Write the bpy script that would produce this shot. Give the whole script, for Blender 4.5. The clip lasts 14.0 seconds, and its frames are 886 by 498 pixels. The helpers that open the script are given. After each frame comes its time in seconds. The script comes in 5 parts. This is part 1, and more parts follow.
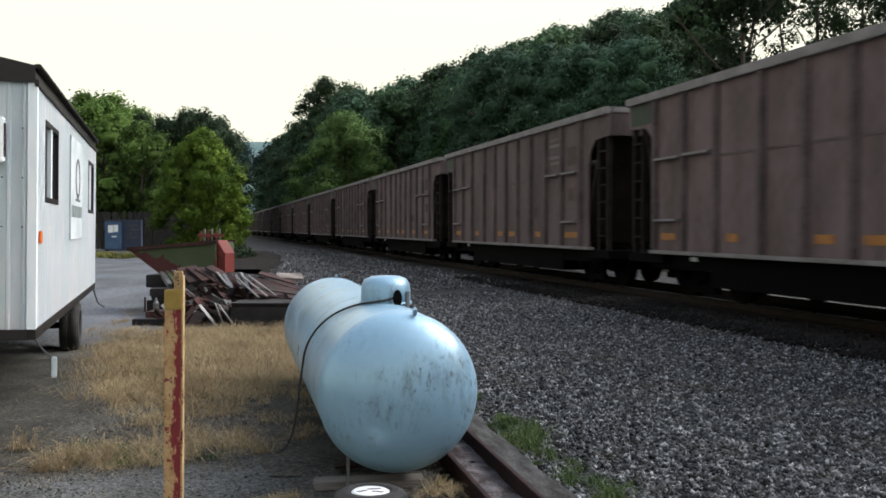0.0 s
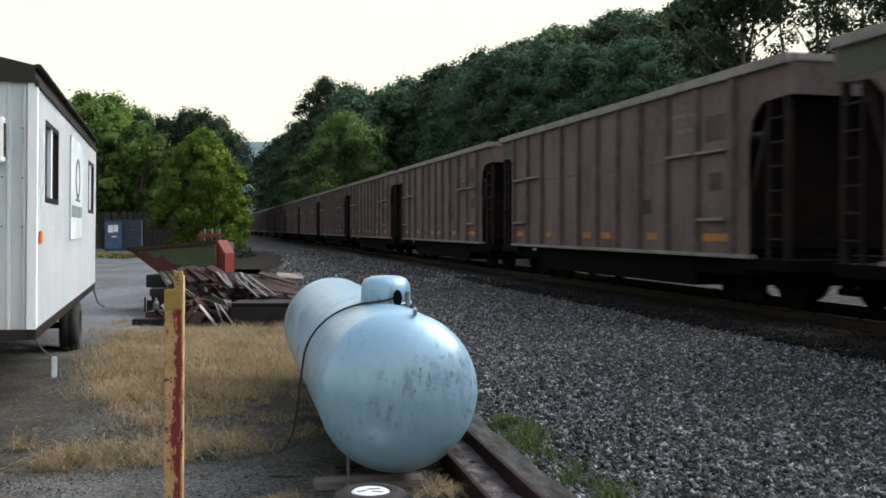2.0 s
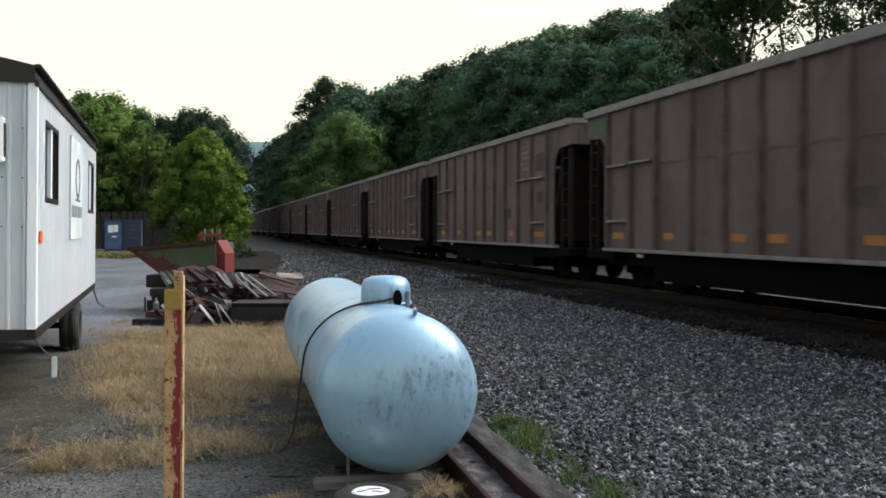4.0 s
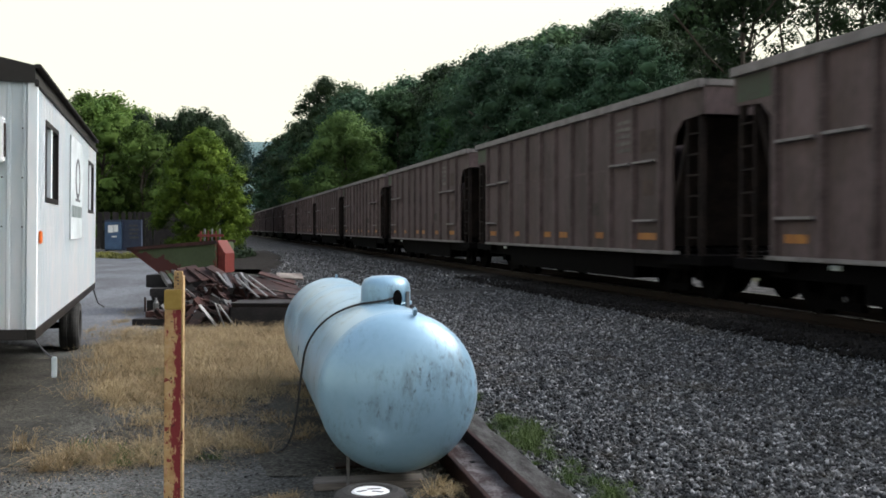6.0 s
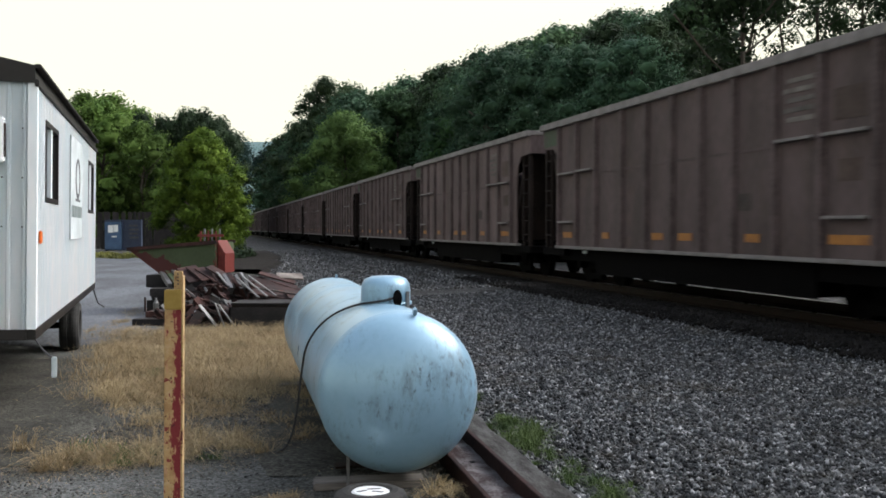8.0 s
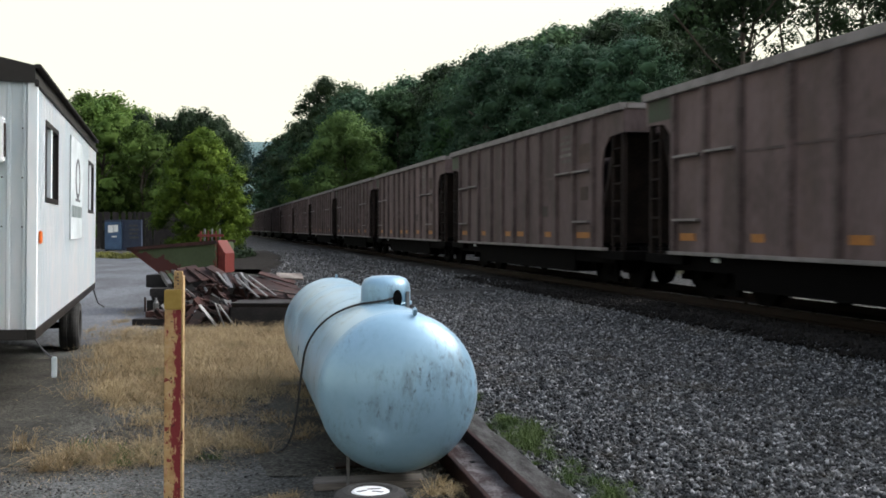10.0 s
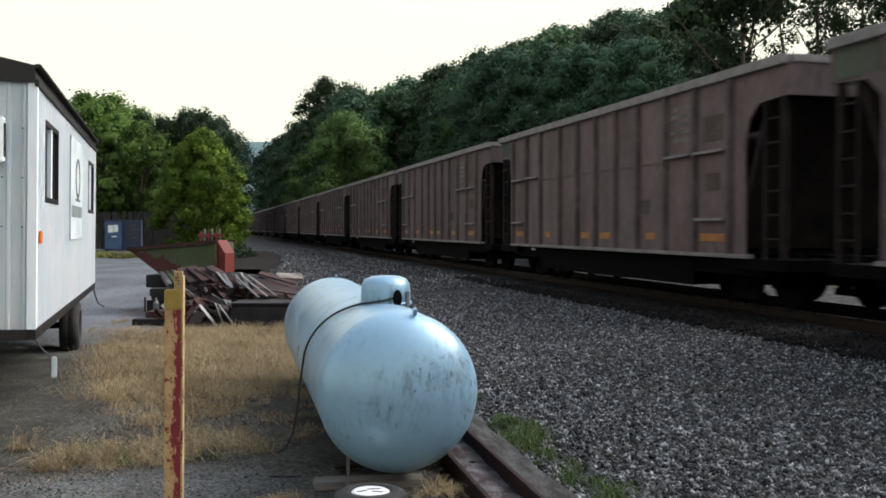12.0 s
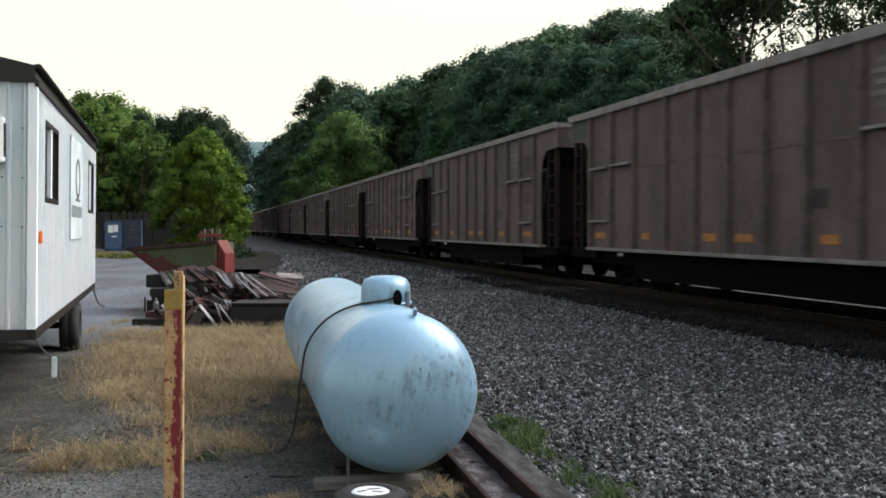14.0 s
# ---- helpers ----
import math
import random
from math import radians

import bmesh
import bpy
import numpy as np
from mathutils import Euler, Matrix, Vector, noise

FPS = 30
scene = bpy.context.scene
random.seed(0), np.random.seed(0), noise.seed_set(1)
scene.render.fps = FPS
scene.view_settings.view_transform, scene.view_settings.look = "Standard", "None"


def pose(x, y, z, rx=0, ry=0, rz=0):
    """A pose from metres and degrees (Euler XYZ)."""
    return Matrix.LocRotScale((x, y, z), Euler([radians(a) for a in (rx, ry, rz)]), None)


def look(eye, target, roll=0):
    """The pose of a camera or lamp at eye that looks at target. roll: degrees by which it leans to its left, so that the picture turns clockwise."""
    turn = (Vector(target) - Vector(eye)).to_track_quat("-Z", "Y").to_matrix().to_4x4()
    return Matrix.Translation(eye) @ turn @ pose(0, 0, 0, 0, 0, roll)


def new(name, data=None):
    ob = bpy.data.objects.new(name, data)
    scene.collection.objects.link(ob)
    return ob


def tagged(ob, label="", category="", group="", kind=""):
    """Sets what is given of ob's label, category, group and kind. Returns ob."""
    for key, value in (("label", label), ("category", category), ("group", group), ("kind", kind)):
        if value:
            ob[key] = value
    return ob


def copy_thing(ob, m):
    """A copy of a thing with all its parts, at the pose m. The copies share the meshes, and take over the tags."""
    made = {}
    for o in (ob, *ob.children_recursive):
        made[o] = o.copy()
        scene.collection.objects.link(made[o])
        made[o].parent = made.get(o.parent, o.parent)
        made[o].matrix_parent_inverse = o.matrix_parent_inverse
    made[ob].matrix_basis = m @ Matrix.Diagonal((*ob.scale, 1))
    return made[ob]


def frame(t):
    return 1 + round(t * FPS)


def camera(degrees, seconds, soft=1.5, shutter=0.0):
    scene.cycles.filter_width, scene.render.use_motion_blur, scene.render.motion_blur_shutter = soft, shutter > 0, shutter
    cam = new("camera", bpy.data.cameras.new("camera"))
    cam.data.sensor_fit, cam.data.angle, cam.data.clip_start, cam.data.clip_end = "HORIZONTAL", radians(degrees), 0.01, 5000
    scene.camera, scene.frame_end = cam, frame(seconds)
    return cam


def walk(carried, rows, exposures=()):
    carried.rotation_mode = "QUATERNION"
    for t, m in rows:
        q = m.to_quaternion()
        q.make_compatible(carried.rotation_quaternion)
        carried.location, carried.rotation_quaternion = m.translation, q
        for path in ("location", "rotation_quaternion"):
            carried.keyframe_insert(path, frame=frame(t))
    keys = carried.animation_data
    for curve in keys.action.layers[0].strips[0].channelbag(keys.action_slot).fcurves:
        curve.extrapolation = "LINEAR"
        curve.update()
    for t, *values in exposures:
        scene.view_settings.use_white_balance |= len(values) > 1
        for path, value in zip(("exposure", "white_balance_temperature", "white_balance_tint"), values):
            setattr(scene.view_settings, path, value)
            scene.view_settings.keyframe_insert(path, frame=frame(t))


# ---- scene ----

# camera: stands still at eye height in the yard
cam = camera(49.0, 14.0, soft=1.7, shutter=0.45)
EYE = pose(0, 0, 1.68, 88.77, 0, 0)
walk(cam, [(0.0, EYE), (14.0, EYE)])
scene.view_settings.exposure = 1.28
scene.view_settings.use_white_balance = True
scene.view_settings.white_balance_temperature, scene.view_settings.white_balance_tint = 6150, 10

# world: bright hazy evening sky, soft weak sun low behind the trees
SUN_EL, SUN_AZ = radians(40), radians(72)
world = bpy.data.worlds.new("sky")
scene.world = world
world.use_nodes = True
wn = world.node_tree
sky = wn.nodes.new("ShaderNodeTexSky")
sky.sky_type = 'NISHITA'
sky.sun_disc = False
sky.sun_elevation, sky.sun_rotation = SUN_EL, SUN_AZ
sky.air_density, sky.dust_density, sky.ozone_density = 1.0, 6.0, 1.5
bg = wn.nodes["Background"]
bg.inputs["Strength"].default_value = 0.15
haze = wn.nodes.new("ShaderNodeHueSaturation")
haze.inputs["Saturation"].default_value = 0.5
wn.links.new(sky.outputs["Color"], haze.inputs["Color"])
# cream evening haze all round the horizon, thinning towards the zenith
where = wn.nodes.new("ShaderNodeTexCoord")
split = wn.nodes.new("ShaderNodeSeparateXYZ")
wn.links.new(where.outputs["Generated"], split.inputs[0])
thin = wn.nodes.new("ShaderNodeMapRange")
thin.interpolation_type = 'SMOOTHSTEP'
wn.links.new(split.outputs["Z"], thin.inputs["Value"])
thin.inputs["From Min"].default_value, thin.inputs["From Max"].default_value = 0.12, 0.75
thin.inputs["To Min"].default_value, thin.inputs["To Max"].default_value = 1.0, 0.0
veil = wn.nodes.new("ShaderNodeMix")
veil.data_type = 'RGBA'
wn.links.new(thin.outputs[0], veil.inputs[0])
wn.links.new(haze.outputs["Color"], veil.inputs[6])
veil.inputs[7].default_value = (3.3, 3.14, 2.42, 1)
wn.links.new(veil.outputs[2], bg.inputs["Color"])
sun_data = bpy.data.lights.new("sun", 'SUN')
sun_data.energy, sun_data.angle, sun_data.color = 0.46, radians(50), (1.0, 0.98, 0.95)
sun = new("sun", sun_data)
sun.matrix_basis = look((math.sin(SUN_AZ) * 100, math.cos(SUN_AZ) * 100, math.tan(SUN_EL) * 100), (0, 0, 0))


# ---- materials ----
def mat(name, colors, rough=0.8, metal=0.0, scale=4.0, fine=40.0, bump=0.3, depth=0.01, vary=0.0, stretch=(1, 1, 1), spec=0.4, trans=0.0, contrast=(0.35, 0.65), island=0.0):
    """Two scales of noise over two or three colours, with relief; vary: brightness by object; trans: light through leaves."""
    m = bpy.data.materials.new(name)
    m.use_nodes = True
    nt = m.node_tree
    N, L = nt.nodes, nt.links
    b = N["Principled BSDF"]
    tc = N.new("ShaderNodeTexCoord")
    info = N.new("ShaderNodeObjectInfo")
    off = N.new("ShaderNodeVectorMath")
    off.operation = 'MULTIPLY_ADD'
    L.new(info.outputs["Random"], off.inputs[0])
    off.inputs[1].default_value = (7.1, 3.3, 5.7)
    L.new(tc.outputs["Object"], off.inputs[2])
    mp = N.new("ShaderNodeMapping")
    mp.inputs["Scale"].default_value = stretch
    L.new(off.outputs[0], mp.inputs["Vector"])
    n1 = N.new("ShaderNodeTexNoise")
    n1.inputs["Scale"].default_value, n1.inputs["Detail"].default_value = scale, 5
    n2 = N.new("ShaderNodeTexNoise")
    n2.inputs["Scale"].default_value, n2.inputs["Detail"].default_value = fine, 3
    for n in (n1, n2):
        L.new(mp.outputs[0], n.inputs["Vector"])
    ramp = N.new("ShaderNodeValToRGB")
    cr = ramp.color_ramp
    cr.elements[0].position, cr.elements[1].position = contrast
    cr.elements[0].color, cr.elements[1].color = (*colors[0], 1), (*colors[-1], 1)
    if len(colors) == 3:
        e = cr.elements.new(sum(contrast) / 2)
        e.color = (*colors[1], 1)
    add = N.new("ShaderNodeMath")
    add.operation = 'MULTIPLY_ADD'
    L.new(n2.outputs["Fac"], add.inputs[0])
    add.inputs[1].default_value = 0.45
    sub = N.new("ShaderNodeMath")
    sub.operation = 'MULTIPLY_ADD'
    L.new(n1.outputs["Fac"], sub.inputs[0])
    sub.inputs[1].default_value, sub.inputs[2].default_value = 0.9, -0.18
    L.new(sub.outputs[0], add.inputs[2])
    L.new(add.outputs[0], ramp.inputs[0])
    col = ramp.outputs[0]
    if vary:
        hsv = N.new("ShaderNodeHueSaturation")
        mr = N.new("ShaderNodeMapRange")
        L.new(info.outputs["Random"], mr.inputs["Value"])
        mr.inputs["To Min"].default_value, mr.inputs["To Max"].default_value = 1 - vary, 1 + vary
        L.new(mr.outputs[0], hsv.inputs["Value"])
        L.new(col, hsv.inputs["Color"])
        col = hsv.outputs[0]
    if island:
        geo = N.new("ShaderNodeNewGeometry")
        hs = N.new("ShaderNodeHueSaturation")
        mi = N.new("ShaderNodeMapRange")
        L.new(geo.outputs["Random Per Island"], mi.inputs["Value"])
        mi.inputs["To Min"].default_value, mi.inputs["To Max"].default_value = 1 - island, 1 + island
        L.new(mi.outputs[0], hs.inputs["Value"])
        L.new(col, hs.inputs["Color"])
        col = hs.outputs[0]
    L.new(col, b.inputs["Base Color"])
    rr = N.new("ShaderNodeMapRange")
    L.new(n1.outputs["Fac"], rr.inputs["Value"])
    rr.inputs["To Min"].default_value, rr.inputs["To Max"].default_value = max(0.05, rough - 0.12), min(1, rough + 0.12)
    L.new(rr.outputs[0], b.inputs["Roughness"])
    b.inputs["Metallic"].default_value = metal
    b.inputs["Specular IOR Level"].default_value = spec
    if bump:
        bn = N.new("ShaderNodeBump")
        bn.inputs["Strength"].default_value, bn.inputs["Distance"].default_value = bump, depth
        L.new(add.outputs[0], bn.inputs["Height"])
        L.new(bn.outputs[0], b.inputs["Normal"])
    if trans:
        tr = N.new("ShaderNodeBsdfTranslucent")
        L.new(col, tr.inputs["Color"])
        mx = N.new("ShaderNodeMixShader")
        mx.inputs[0].default_value = trans
        L.new(b.outputs[0], mx.inputs[1])
        L.new(tr.outputs[0], mx.inputs[2])
        L.new(mx.outputs[0], N["Material Output"].inputs["Surface"])
    return m


def leaf_mat(name, dark, light, trans=0.35):
    """Leaves: brightness and hue by leaf clump and by tree."""
    m = mat(name, (dark, light), rough=0.6, scale=0.5, fine=3.0, bump=0, vary=0.3, trans=trans, contrast=(0.3, 0.7), island=0.2, spec=0.08)
    return m


M = {}
M["yard"] = mat("yard_gravel", ((0.0277, 0.0272, 0.0229), (0.0504, 0.0507, 0.045), (0.0859, 0.0892, 0.0859)), 0.95, scale=0.9, fine=45, bump=1.0, depth=0.03, spec=0.12)
M["ballast"] = mat("ballast_stone", ((0.0145, 0.0146, 0.0148), (0.0347, 0.035, 0.0345), (0.0867, 0.0873, 0.0876)), 0.9, scale=3, fine=24, bump=1.0, depth=0.04, spec=0.1)
M["stone"] = mat("crushed_stone", ((0.0182, 0.0192, 0.0211), (0.0498, 0.0521, 0.0548), (0.241, 0.243, 0.244)), 0.85, scale=14, fine=80, bump=0.3, island=0.95, spec=0.2)
M["grit"] = mat("yard_grit", ((0.028, 0.0258, 0.0224), (0.0672, 0.0627, 0.056), (0.112, 0.106, 0.101)), 0.9, scale=9, fine=60, bump=0.2, island=0.95)
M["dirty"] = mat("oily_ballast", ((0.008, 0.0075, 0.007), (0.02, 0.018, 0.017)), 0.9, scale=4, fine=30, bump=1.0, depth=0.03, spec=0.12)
M["car_side"] = mat("faded_brown_steel", ((0.0504, 0.0334, 0.0328), (0.0837, 0.0582, 0.0585), (0.111, 0.079, 0.08)), 0.75, scale=1.2, fine=14, bump=0.15, vary=0.26, stretch=(1, 1, 0.35))
M["car_rib"] = mat("rusty_rib_steel", ((0.0426, 0.0284, 0.0288), (0.0911, 0.0646, 0.0656)), 0.75, scale=2, fine=20, bump=0.15, vary=0.15)
M["car_top"] = mat("pale_dusty_steel", ((0.124, 0.114, 0.113), (0.205, 0.191, 0.19)), 0.7, scale=3, fine=20, bump=0.1)
# black steel, set darker still to carry the shade under the cars
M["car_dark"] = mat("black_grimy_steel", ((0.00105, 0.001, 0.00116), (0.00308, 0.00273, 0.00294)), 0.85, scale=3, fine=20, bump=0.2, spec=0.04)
M["car_end"] = mat("dark_red_oxide_steel", ((0.0187, 0.0112, 0.00937), (0.0438, 0.0281, 0.0238)), 0.85, scale=2, fine=20, bump=0.2)
M["yellow"] = mat("orange_reflector", ((0.204, 0.0734, 0.0096), (0.316, 0.13, 0.0192)), 0.5, scale=6, fine=30, bump=0)
# end steel with the shade of the recesses put into its colour
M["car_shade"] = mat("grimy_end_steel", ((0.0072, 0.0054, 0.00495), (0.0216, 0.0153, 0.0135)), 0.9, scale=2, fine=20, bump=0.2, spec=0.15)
M["green_fade"] = mat("faded_green_paint", ((0.045, 0.045, 0.035), (0.05, 0.075, 0.045)), 0.8, scale=2.5, fine=14, bump=0.1, vary=0.3)
M["rust_fade"] = mat("rust_brown_patch", ((0.0408, 0.0256, 0.0209), (0.0748, 0.0528, 0.0456)), 0.85, scale=3, fine=14, bump=0.1, vary=0.35)
M["stencil"] = mat("faded_stencil_paint", ((0.068, 0.06, 0.0544), (0.136, 0.124, 0.116)), 0.8, scale=5, fine=30, bump=0, vary=0.3)
M["panel_fade"] = mat("dark_faded_panel", ((0.03, 0.024, 0.022), (0.055, 0.044, 0.04)), 0.85, scale=6, fine=30, bump=0.1, vary=0.3)
M["coal"] = mat("coal", ((0.01, 0.01, 0.01), (0.03, 0.03, 0.03)), 0.7, scale=4, fine=20, bump=1, depth=0.05)
M["rail"] = mat("rusty_rail", ((0.008, 0.005, 0.0036), (0.018, 0.011, 0.008)), 0.7, scale=6, fine=40, spec=0.12)
M["rail_head"] = mat("polished_rail_head", ((0.4, 0.4, 0.4), (0.55, 0.55, 0.55)), 0.3, metal=1.0, scale=6, fine=40, bump=0)
M["tie"] = mat("creosoted_tie", ((0.006, 0.0048, 0.0039), (0.018, 0.0144, 0.012)), 0.9, scale=5, fine=50, stretch=(0.3, 3, 3), spec=0.12)
M["tank"] = mat("silver_white_paint", ((0.217, 0.361, 0.479), (0.271, 0.431, 0.558)), 0.32, metal=0.22, scale=2.2, fine=25, bump=0.04, spec=0.5, contrast=(0.2, 0.8))
M["white"] = mat("white_ribbed_siding", ((0.747, 0.826, 0.86), (0.879, 0.88, 0.88)), 0.45, scale=1.2, fine=12, bump=0.03, stretch=(1, 1, 0.25))
M["black_trim"] = mat("dark_brown_trim", ((0.0054, 0.0042, 0.0042), (0.012, 0.0096, 0.009)), 0.5, scale=3, fine=30, bump=0.1)
M["rubber"] = mat("tyre_rubber", ((0.012, 0.012, 0.012), (0.035, 0.034, 0.032)), 0.85, scale=6, fine=60, bump=0.2)
M["green_paint"] = mat("green_paint_rust", ((0.0975, 0.0225, 0.015), (0.0413, 0.0562, 0.0225), (0.0525, 0.075, 0.0338)), 0.75, scale=1.1, fine=14, bump=0.2, contrast=(0.5, 0.56))
M["red_paint"] = mat("faded_red_paint", ((0.119, 0.0179, 0.0131), (0.196, 0.0416, 0.0298)), 0.6, scale=2, fine=20, bump=0.1)
M["rust"] = mat("rusted_scrap", ((0.011, 0.00437, 0.00343), (0.0313, 0.0112, 0.00876), (0.059, 0.0265, 0.0213)), 0.85, scale=3, fine=25, bump=0.3, vary=0.4)
M["galv"] = mat("weathered_galvanised_metal", ((0.121, 0.117, 0.113), (0.202, 0.202, 0.202)), 0.5, metal=0.3, scale=4, fine=20, bump=0.1, vary=0.3)
M["oldwood"] = mat("grey_weathered_wood", ((0.075, 0.0638, 0.0562), (0.165, 0.15, 0.135)), 0.9, scale=4, fine=40, stretch=(0.3, 3, 3), vary=0.3)
M["darkwood"] = mat("dark_fence_wood", ((0.0114, 0.01, 0.01), (0.0273, 0.0237, 0.0228)), 0.9, scale=3, fine=30, vary=0.3)
# both blues are mixed darker to carry the shade at the yard's end
M["blue"] = mat("blue_plastic", ((0.03, 0.066, 0.132), (0.048, 0.096, 0.18)), 0.5, scale=2, fine=20, bump=0.05)
M["dkblue"] = mat("dark_blue_steel", ((0.0165, 0.0248, 0.0495), (0.0275, 0.0413, 0.077)), 0.6, scale=2, fine=20, bump=0.05)
M["paper"] = mat("white_sign", ((0.6, 0.62, 0.62), (0.75, 0.77, 0.77)), 0.6, scale=3, fine=30, bump=0)
M["ink"] = mat("dark_ink", ((0.03, 0.03, 0.035), (0.07, 0.07, 0.08)), 0.6, scale=5, fine=40, bump=0)
M["grey_ink"] = mat("faded_grey_lettering", ((0.12, 0.15, 0.15), (0.24, 0.28, 0.28)), 0.6, scale=5, fine=40, bump=0)
M["cable"] = mat("black_rubber_hose", ((0.012, 0.012, 0.013), (0.03, 0.03, 0.03)), 0.6, scale=10, fine=60, bump=0.1)
M["bark"] = mat("bark", ((0.03, 0.025, 0.02), (0.09, 0.075, 0.06)), 0.95, scale=3, fine=20, bump=0.6, depth=0.03, stretch=(2, 2, 0.4))
M["leaf_wood"] = leaf_mat("forest_leaves", (0.0338, 0.0665, 0.0324), (0.0728, 0.126, 0.0567))
M["leaf_hill"] = leaf_mat("hill_leaves", (0.0286, 0.0612, 0.0378), (0.0598, 0.112, 0.0621))
M["leaf_dark"] = leaf_mat("dark_leaves", (0.0184, 0.0333, 0.0184), (0.0437, 0.069, 0.0322))
M["leaf_light"] = leaf_mat("bright_leaves", (0.0416, 0.0783, 0.0114), (0.12, 0.179, 0.0239))
M["leaf_fresh"] = leaf_mat("fresh_leaves", (0.0585, 0.107, 0.0237), (0.13, 0.199, 0.0483))
M["leaf_far"] = leaf_mat("far_leaves", (0.0136, 0.0306, 0.0272), (0.0255, 0.0493, 0.0408))
M["leaf_mid"] = leaf_mat("mid_leaves", (0.033, 0.0792, 0.0252), (0.066, 0.137, 0.0503))
M["leaf_green"] = leaf_mat("clear_green_leaves", (0.081, 0.152, 0.0446), (0.18, 0.284, 0.0861))
M["straw"] = mat("dry_grass", ((0.188, 0.136, 0.0709), (0.362, 0.286, 0.167)), 0.9, scale=1.2, fine=12, bump=0, trans=0.3, island=0.4)
M["verge"] = mat("sunny_verge_grass", ((0.13, 0.13, 0.03), (0.2, 0.2, 0.05)), 0.85, scale=0.6, fine=6, bump=0, trans=0.3, island=0.2)
M["gravel"] = mat("pale_drive_gravel", ((0.0669, 0.0704, 0.0757), (0.1, 0.106, 0.115), (0.134, 0.141, 0.155)), 0.95, scale=0.5, fine=30, bump=0.5, depth=0.02, stretch=(1, 0.4, 1), spec=0.12)
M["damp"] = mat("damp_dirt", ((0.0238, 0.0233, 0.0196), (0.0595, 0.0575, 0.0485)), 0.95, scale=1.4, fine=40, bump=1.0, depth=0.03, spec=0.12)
M["soil"] = mat("dark_bare_soil", ((0.006, 0.005, 0.004), (0.0175, 0.014, 0.011)), 0.95, scale=1.5, fine=12, bump=0.8, depth=0.04, spec=0.1)
M["weed"] = mat("green_weed", ((0.032, 0.059, 0.0128), (0.0704, 0.105, 0.0256)), 0.8, scale=2, fine=12, bump=0, trans=0.3)
M["floor_wood"] = mat("forest_floor", ((0.02, 0.02, 0.012), (0.05, 0.05, 0.025)), 0.95, scale=1, fine=8, bump=0.5, spec=0.1)
# distance haze over the ridge is mixed into this pale colour
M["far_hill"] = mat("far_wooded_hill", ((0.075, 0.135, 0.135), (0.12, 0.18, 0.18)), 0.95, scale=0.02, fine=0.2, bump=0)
M["glass"] = mat("dark_window_glass", ((0.02, 0.022, 0.025), (0.03, 0.032, 0.035)), 0.08, scale=2, fine=10, bump=0, spec=0.5)
M["yellow_paint"] = mat("chipped_yellow_paint", ((0.105, 0.028, 0.021), (0.35, 0.224, 0.091), (0.392, 0.266, 0.126)), 0.7, scale=9, fine=60, bump=0.3, contrast=(0.38, 0.48))
M["post_paint"] = mat("chipped_post_paint", ((0.33, 0.19, 0.08), (0.42, 0.27, 0.12), (0.46, 0.32, 0.17)), 0.7, scale=12, fine=60, bump=0.3)
M["hopper_green"] = mat("faded_green_hopper_paint", ((0.042, 0.058, 0.024), (0.058, 0.08, 0.036)), 0.75, scale=2, fine=18, bump=0.15)
M["orange"] = mat("orange_marker_lens", ((0.7, 0.12, 0.02), (0.85, 0.2, 0.03)), 0.3, scale=8, fine=30, bump=0)
M["sign_grey"] = mat("weathered_sign", ((0.413, 0.463, 0.475), (0.625, 0.675, 0.688)), 0.6, scale=2, fine=14, bump=0.05)
M["yellow_clean"] = mat("yellow_paint", ((0.255, 0.168, 0.0306), (0.316, 0.219, 0.051)), 0.6, scale=8, fine=40, bump=0.1)
M["baulk_wood"] = mat("grey_split_timber", ((0.0207, 0.0192, 0.0175), (0.0502, 0.0489, 0.0466), (0.0828, 0.0817, 0.079)), 0.95, scale=6, fine=50, bump=0.7, stretch=(2, 0.5, 2), spec=0.1)
M["channel"] = mat("dark_red_rusty_steel", ((0.012, 0.006, 0.006), (0.035, 0.018, 0.016)), 0.8, scale=5, fine=40, bump=0.3, spec=0.15)
M["pale_dirt"] = mat("channel_dirt", ((0.036, 0.0252, 0.0252), (0.072, 0.0634, 0.0648), (0.115, 0.108, 0.112)), 0.95, scale=6, fine=60, bump=0.6, contrast=(0.38, 0.6), spec=0.1)
M["concrete"] = mat("dirty_concrete", ((0.12, 0.1, 0.085), (0.26, 0.23, 0.2)), 0.9, scale=4, fine=40, bump=0.4)



